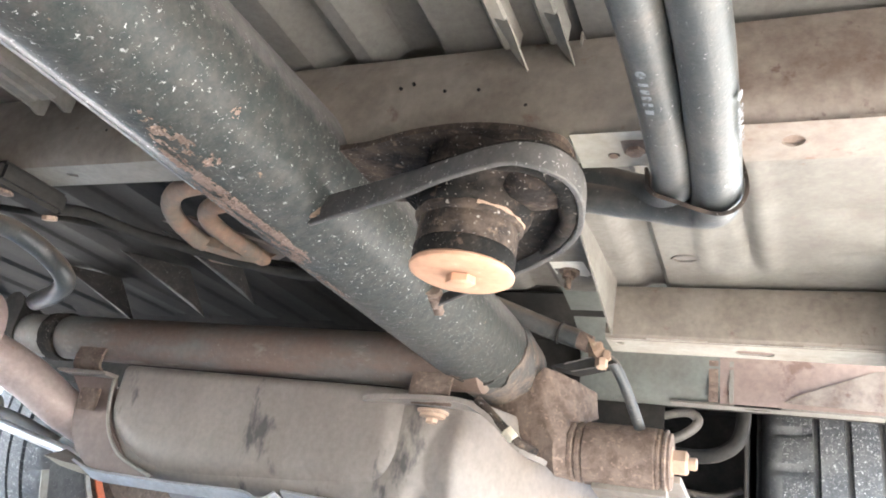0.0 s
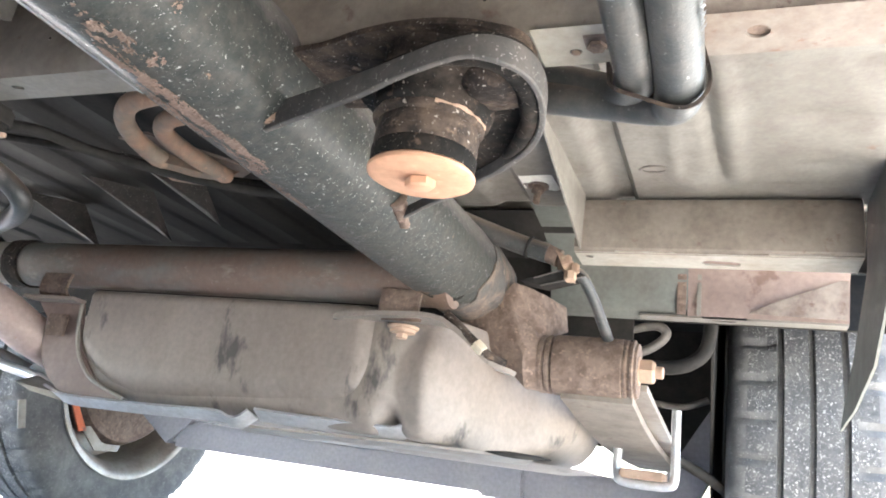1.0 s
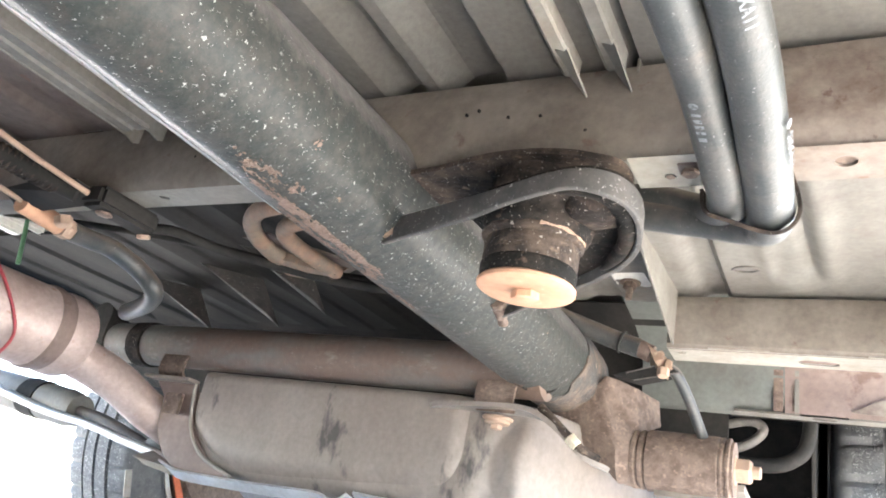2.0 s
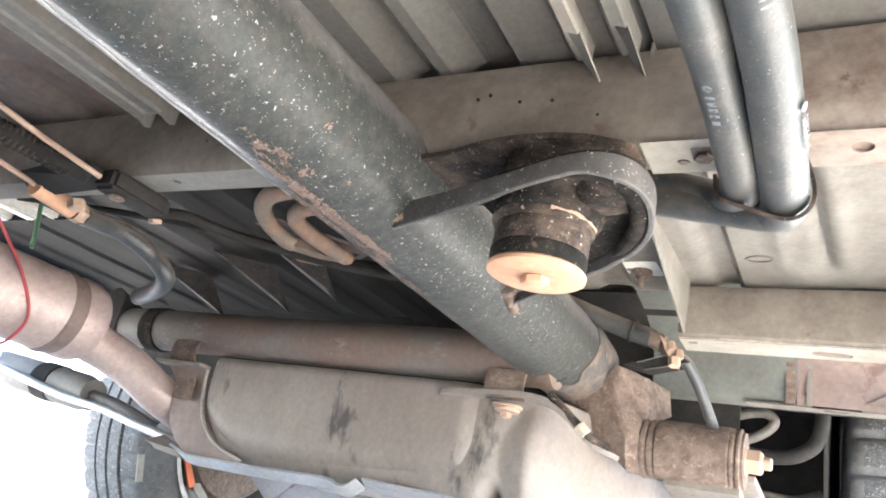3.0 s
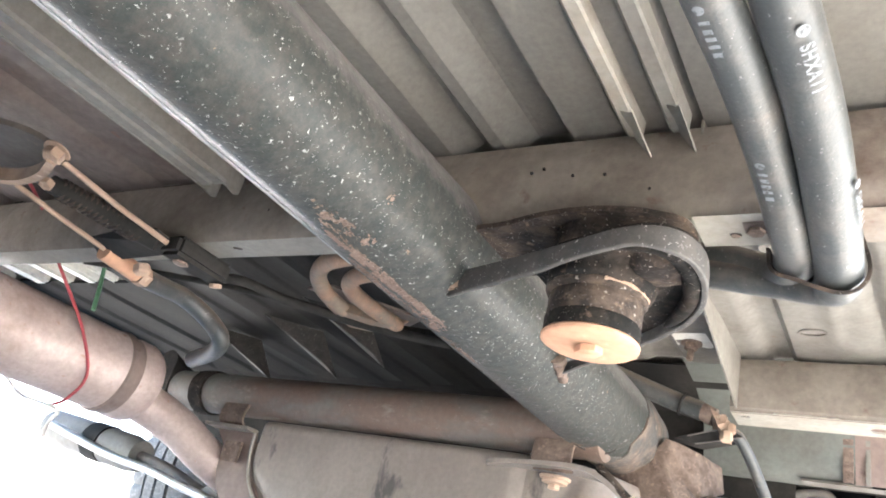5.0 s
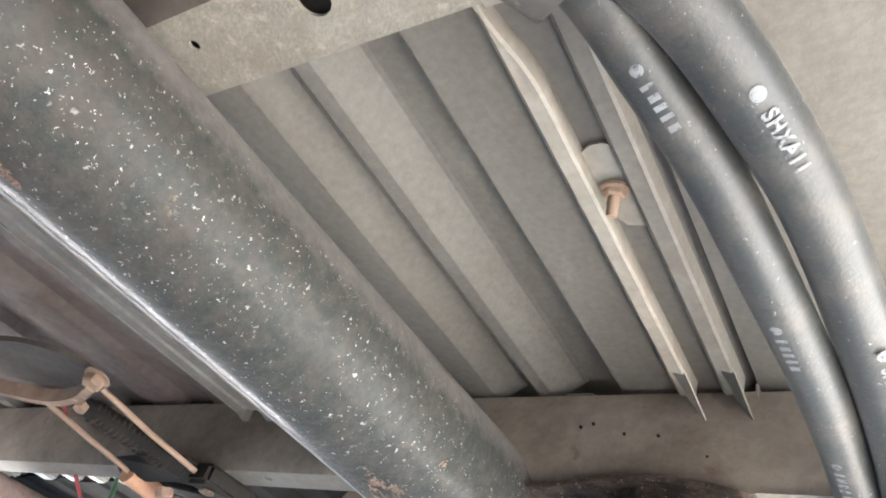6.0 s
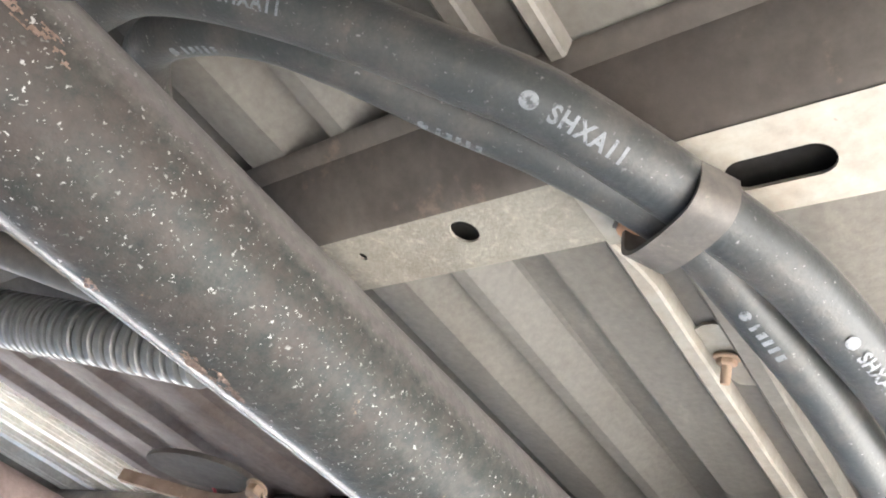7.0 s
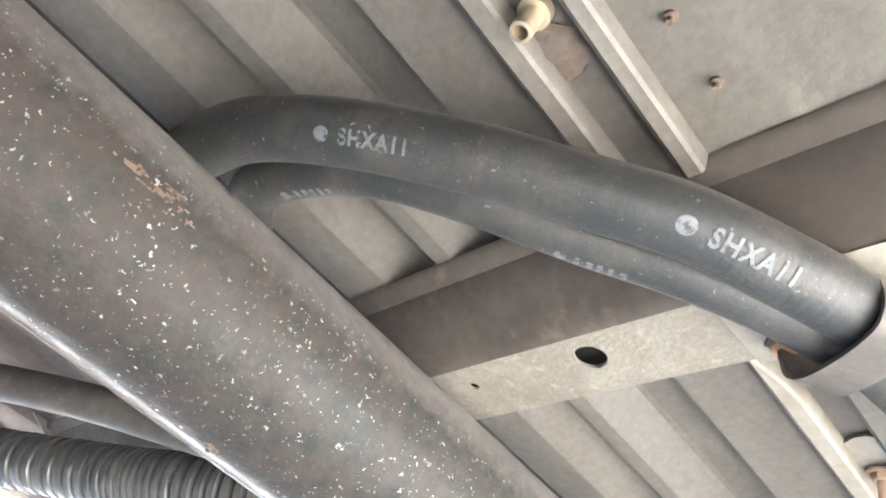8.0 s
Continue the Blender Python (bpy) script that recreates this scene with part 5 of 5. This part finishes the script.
# ---- damper beyond the muffler ----
damper = thing("shock_absorber", "dull grey shock absorber with a dark band beyond the muffler", "shock absorber", (-0.864, 0.64, 0.259))
damper_body = part("body", tube([(-1.076, 0.64, 0.279), (-1.012, 0.64, 0.273), (-0.885, 0.64, 0.261), (-0.864, 0.64, 0.259)], lambda u: 0.024 if u < 0.9 else 0.020, 28), GREY, damper)
part("band", tube([(-0.97, 0.64, 0.269), (-0.936, 0.64, 0.266)], 0.0256, 28), DARK, damper_body, "dark rubber band")
part("rod", tube(spline([(-0.864, 0.64, 0.259), (-0.805, 0.64, 0.25), (-0.706, 0.64, 0.224)], 5), 0.007, 14), DUSTY, damper)
part("eye", lathe([(0.008, -0.014), (0.016, -0.013), (0.016, 0.013), (0.008, 0.014)], Matrix.Translation((-0.706, 0.64, 0.224)) @ Matrix.Rotation(radians(90), 4, "X"), 28), DUSTY, damper)
part("bracket", slab([(-0.706, 0.655, 0.234), (-0.724, 0.655, 0.269), (-0.736, 0.655, 0.269), (-0.718, 0.655, 0.214)], (0, 0.005, 0)), DUSTY, damper)

# ---- brake valve and lines by the spring eye ----
valve = thing("brake_hose", "black brake hose with a rusty union on a bracket", "brake hose", (-0.13, 0.613, 0.36))
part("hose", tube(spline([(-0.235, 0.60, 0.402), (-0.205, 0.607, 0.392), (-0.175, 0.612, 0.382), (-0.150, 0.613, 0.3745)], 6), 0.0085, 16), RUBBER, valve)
part("ferrule", tube([(-0.152, 0.613, 0.3755), (-0.140, 0.613, 0.3700)], 0.0078, 16), RUST, valve)
union = part("union", hull([(-0.142, 0.606, 0.376), (-0.142, 0.62, 0.362), (-0.126, 0.606, 0.366), (-0.126, 0.62, 0.350), (-0.134, 0.60, 0.360)]), TANRUST, valve)
part("bracket", slab([(-0.172, 0.613, 0.350), (-0.128, 0.611, 0.3625), (-0.117, 0.613, 0.3560), (-0.152, 0.615, 0.3470)], (0, 0.022, 0.001)), DARK, valve)
for p, q in (((-0.160, 0.6115, 0.3520), (-0.128, 0.6100, 0.3618)), ((-0.154, 0.6135, 0.3462), (-0.116, 0.6120, 0.3552))):
    part("bracket_edge", tube([p, q], 0.0006, 8), DUSTY, valve, "worn dusty edge")
part("retaining_ring", lathe([(0.0088, -0.0012), (0.0102, -0.0010), (0.0102, 0.0010), (0.0088, 0.0012)], Matrix.Translation((-0.1665, 0.612, 0.3795)) @ Vector((0.95, 0.05, -0.31)).to_track_quat("Z", "Y").to_matrix().to_4x4(), 24), DARK, valve)
for x, y, z in ((-0.131, 0.606, 0.3665), (-0.124, 0.608, 0.3600)):
    part("clip_lug", rough_up(box(x - 0.003, x + 0.003, y - 0.004, y + 0.002, z - 0.004, z + 0.004, 0.001), 1, 0.0008, 300), TANRUST, union, "orange-rusted clip")
part("nut", bolt((-0.128, 0.606, 0.3565), (0.1, -0.3, -1), 0.0052, 0.008), TANRUST, valve)
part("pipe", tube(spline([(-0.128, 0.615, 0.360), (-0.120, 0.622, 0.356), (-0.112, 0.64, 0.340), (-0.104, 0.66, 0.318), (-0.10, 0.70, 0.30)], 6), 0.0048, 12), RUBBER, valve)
pipes = thing("brake_pipe", "grey bent brake pipe behind the spring eye", "pipe", (-0.09, 0.85, 0.35))
part("loop", tube(spline([(-0.145, 0.85, 0.348), (-0.115, 0.85, 0.362), (-0.085, 0.85, 0.370), (-0.072, 0.85, 0.365), (-0.074, 0.85, 0.355), (-0.092, 0.85, 0.342), (-0.12, 0.85, 0.335)], 6), 0.0052, 12), DUSTY, pipes)
part("hose", tube(spline([(-0.12, 0.85, 0.325), (-0.067, 0.85, 0.325), (-0.042, 0.85, 0.333), (-0.028, 0.85, 0.352), (-0.024, 0.85, 0.40)], 6), 0.0075, 14), DARK, pipes)
part("pipe", tube(spline([(-0.118, 1.0, 0.300), (-0.095, 1.0, 0.304), (-0.06, 1.0, 0.303), (-0.03, 1.0, 0.314)], 5), 0.004, 10), DUSTY, pipes)
part("pipe", tube(spline([(-0.062, 0.95, 0.238), (-0.03, 0.97, 0.222), (0.0, 1.0, 0.205)], 5), 0.006, 10), DARK, pipes)

# ---- tow hook behind the rail ----
hook = thing("tow_hook", "bent round-bar hook with brown and orange rust", "hook", (-0.36, 0.40, 0.375))
part("bar", tube(spline([(-0.300, 0.3260, 0.376), (-0.3150, 0.3240, 0.376), (-0.3310, 0.3240, 0.375), (-0.3510, 0.3305, 0.375), (-0.3705, 0.3465, 0.375), (-0.3845, 0.3680, 0.375), (-0.3925, 0.3915, 0.375), (-0.3945, 0.4130, 0.375)], 7), 0.0064, 20), OLIVE, hook)
part("bar", tube(spline([(-0.306, 0.3500, 0.376), (-0.320, 0.3490, 0.376), (-0.3355, 0.3510, 0.375), (-0.3495, 0.3595, 0.375), (-0.3590, 0.3735, 0.375), (-0.3630, 0.3965, 0.375), (-0.3620, 0.4240, 0.375), (-0.3600, 0.4440, 0.375)], 7), 0.0064, 20), OLIVE, hook)
part("foot", rough_up(hull([(-0.404, 0.398, 0.373), (-0.404, 0.398, 0.380), (-0.408, 0.440, 0.371), (-0.408, 0.440, 0.380), (-0.372, 0.452, 0.369), (-0.352, 0.446, 0.380), (-0.356, 0.436, 0.370), (-0.386, 0.410, 0.371)]), 1, 0.0008, 120), OLIVE, hook)
part("mount_plate", slab([(-0.425, 0.395, 0.3855), (-0.395, 0.39, 0.3855), (-0.345, 0.455, 0.3855), (-0.375, 0.475, 0.3855)], (0, 0, 0.002)), BROWN, hook)

# ---- parking brake linkage ----
link = thing("brake_linkage", "dark greasy parking-brake linkage with rusty rods and spring", "linkage", (-0.50, 0.28, 0.375))
part("lever", strip(spline([(-0.63, 0.160, 0.380), (-0.58, 0.179, 0.378), (-0.532, 0.192, 0.376), (-0.495, 0.190, 0.376), (-0.466, 0.180, 0.377)], 6), 0.010, 0.006, (0, 0, 1)), TANRUST, link)
part("lever_plate", slab([(-0.535 + 0.055 * math.cos(a) - 0.008 * math.sin(a), 0.168 + 0.028 * math.sin(a) + 0.010 * math.cos(a), 0.388) for a in np.linspace(0, 2 * math.pi, 28)[:-1]], (0, 0, 0.004)), DARK_BROWN, link, "greasy oval backing plate")
part("bolt", bolt((-0.466, 0.180, 0.382), (0.1, -0.3, -1), 0.0068, 0.008, washer=0.009), TANRUST, link)
part("bolt", bolt((-0.498, 0.199, 0.374), (0.2, -0.3, -1), 0.005, 0.006), TANRUST, link)
part("rod", tube([(-0.464, 0.186, 0.377), (-0.455, 0.228, 0.368), (-0.443, 0.267, 0.360)], 0.0020, 10), TANRUST, link)
part("rod", tube([(-0.544, 0.200, 0.376), (-0.532, 0.236, 0.367), (-0.519, 0.270, 0.359)], 0.0020, 10), TANRUST, link)
axis_y = lambda u: Vector((-0.500 + 0.040 * u, 0.208 + 0.045 * u, 0.374 - 0.012 * u))
coil = [axis_y(a / (30 * math.pi)) + Vector((0.0070 * math.cos(a), 0, 0.0070 * math.sin(a))) for a in np.linspace(0, 30 * math.pi, 320)]
part("spring", tube(coil, 0.0013, 6), SOFT, link)
part("core", tube([axis_y(-0.1), axis_y(1.25)], 0.0066, 14), DARK, link)
part("yoke", hull([(-0.470, 0.252, 0.366), (-0.445, 0.256, 0.366), (-0.545, 0.285, 0.366), (-0.535, 0.262, 0.366), (-0.45, 0.282, 0.366), (-0.54, 0.285, 0.357), (-0.45, 0.278, 0.357), (-0.47, 0.255, 0.357)]), DARK, link)
clevis = part("clevis", box(-0.455, -0.433, 0.270, 0.322, 0.354, 0.369, 0.003), DARK, link, "dark square clevis")
part("clevis_pin", bolt((-0.444, 0.284, 0.3545), (0, 0, -1), 0.0058, 0.003), RUST, clevis)
part("clevis_end", bolt((-0.443, 0.319, 0.354), (0, 0.3, -1), 0.0048, 0.004), TANRUST, clevis)
adjuster = part("adjuster", tube([(-0.519, 0.270, 0.358), (-0.521, 0.305, 0.356)], 0.0075, 16), ORANGE, link, "orange-rusted adjuster sleeve")
part("adjuster_nut", bolt((-0.521, 0.305, 0.356), (-0.1, 1, 0), 0.0085, 0.011), TANRUST, adjuster)
part("adjuster_nut", bolt((-0.500, 0.292, 0.357), (0.3, 0.2, -1), 0.0065, 0.008), TANRUST, adjuster)
cover = thing("cable_cover", "black sleeve on the parking-brake cable", "cable", (-0.53, 0.38, 0.36))
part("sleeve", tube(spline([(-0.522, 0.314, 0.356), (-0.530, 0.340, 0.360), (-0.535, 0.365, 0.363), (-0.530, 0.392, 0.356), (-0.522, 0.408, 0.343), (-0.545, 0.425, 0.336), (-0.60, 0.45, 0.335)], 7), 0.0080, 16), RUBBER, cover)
line = thing("cable", "thin black cable sagging under the floor", "cable", (-0.43, 0.42, 0.38))
part("core", tube(spline([(-0.443, 0.322, 0.360), (-0.452, 0.355, 0.372), (-0.440, 0.395, 0.374), (-0.38, 0.435, 0.370), (-0.33, 0.458, 0.368), (-0.26, 0.48, 0.37)], 6), 0.0042, 12), DARK, line)
line = thing("cable", "thin black cable sagging under the floor", "cable", (-0.43, 0.40, 0.39))
part("core", tube(spline([(-0.70, 0.36, 0.40), (-0.58, 0.40, 0.398), (-0.48, 0.425, 0.39), (-0.40, 0.446, 0.379), (-0.33, 0.47, 0.378), (-0.26, 0.49, 0.38)], 6), 0.0032, 10), DARK, line)

# ---- exhaust ----
muffler = thing("muffler", "brown heat-stained steel muffler with its outlet pipe", "muffler", (-0.74, 0.2, 0.275))
CAN = Matrix.Translation((-0.735, 0, 0.318)) @ Matrix.Rotation(radians(-90), 4, "X")
part("can", lathe([(0.030, -0.75), (0.040, -0.745), (0.043, -0.73), (0.043, 0.475), (0.0445, 0.477), (0.0445, 0.492), (0.041, 0.50), (0.022, 0.505)], CAN, 64), STEEL, muffler)
part("seam_ring", lathe([(0.0432, 0.452), (0.0450, 0.454), (0.0452, 0.460), (0.0440, 0.464), (0.0434, 0.470)], CAN, 64), FADED, muffler, "dark rolled seam")
part("outlet_pipe", tube(spline([(-0.735, 0.490, 0.305), (-0.729, 0.518, 0.300), (-0.705, 0.550, 0.286), (-0.676, 0.580, 0.263), (-0.655, 0.62, 0.245)], 7), lambda u: 0.0235 - 0.003 * u, 28), STEEL, muffler)
wire = thing("red_wire", "faded red wire tied round the muffler", "wire", (-0.69, 0.4, 0.26))
part("strand", tube(spline([(-0.655, 0.255, 0.425), (-0.668, 0.288, 0.410), (-0.674, 0.310, 0.390), (-0.672, 0.340, 0.362), (-0.690, 0.385, 0.334), (-0.690, 0.408, 0.298), (-0.700, 0.405, 0.272), (-0.715, 0.40, 0.262)], 8), 0.0016, 8), RED, wire)
part("knot", tube(spline([(-0.765, 0.372, 0.281), (-0.745, 0.385, 0.266), (-0.715, 0.398, 0.262), (-0.705, 0.405, 0.258), (-0.718, 0.410, 0.252), (-0.708, 0.402, 0.240), (-0.702, 0.400, 0.232)], 7), 0.0018, 8), WHITE, wire)
green = thing("green_wire", "short green wire hanging beside the muffler", "wire", (-0.725, 0.40, 0.40))
part("strand", tube(spline([(-0.735, 0.40, 0.432), (-0.730, 0.40, 0.415), (-0.722, 0.40, 0.390), (-0.715, 0.40, 0.364)], 5), 0.0022, 8), GREEN, green)

# ---- ribbed conduit and pipe on the far side of the rail ----
conduit = thing("ribbed_conduit", "grey ribbed plastic conduit below the floor", "conduit", (-0.42, -0.05, 0.34))
run = spline([(-0.66, -0.165, 0.362), (-0.62, -0.150, 0.360), (-0.55, -0.118, 0.358), (-0.46, -0.076, 0.356), (-0.39, -0.045, 0.355), (-0.345, -0.026, 0.355), (-0.283, 0.003, 0.355)], 170)
part("tube", tube(run, lambda s: 0.0146 - 0.0060 * max(0.0, math.cos(s * 2 * math.pi * 62)) ** 2, 24), CONDUIT, conduit)
pipe = thing("metal_pipe", "dusty dark pipe beside the conduit", "pipe", (-0.36, -0.08, 0.35))
part("tube", tube(spline([(-0.56, -0.20, 0.362), (-0.50, -0.170, 0.362), (-0.43, -0.136, 0.362), (-0.387, -0.109, 0.362), (-0.35, -0.083, 0.362), (-0.32, -0.055, 0.362), (-0.285, -0.02, 0.362)], 10), 0.008, 20), DUSTY, pipe)
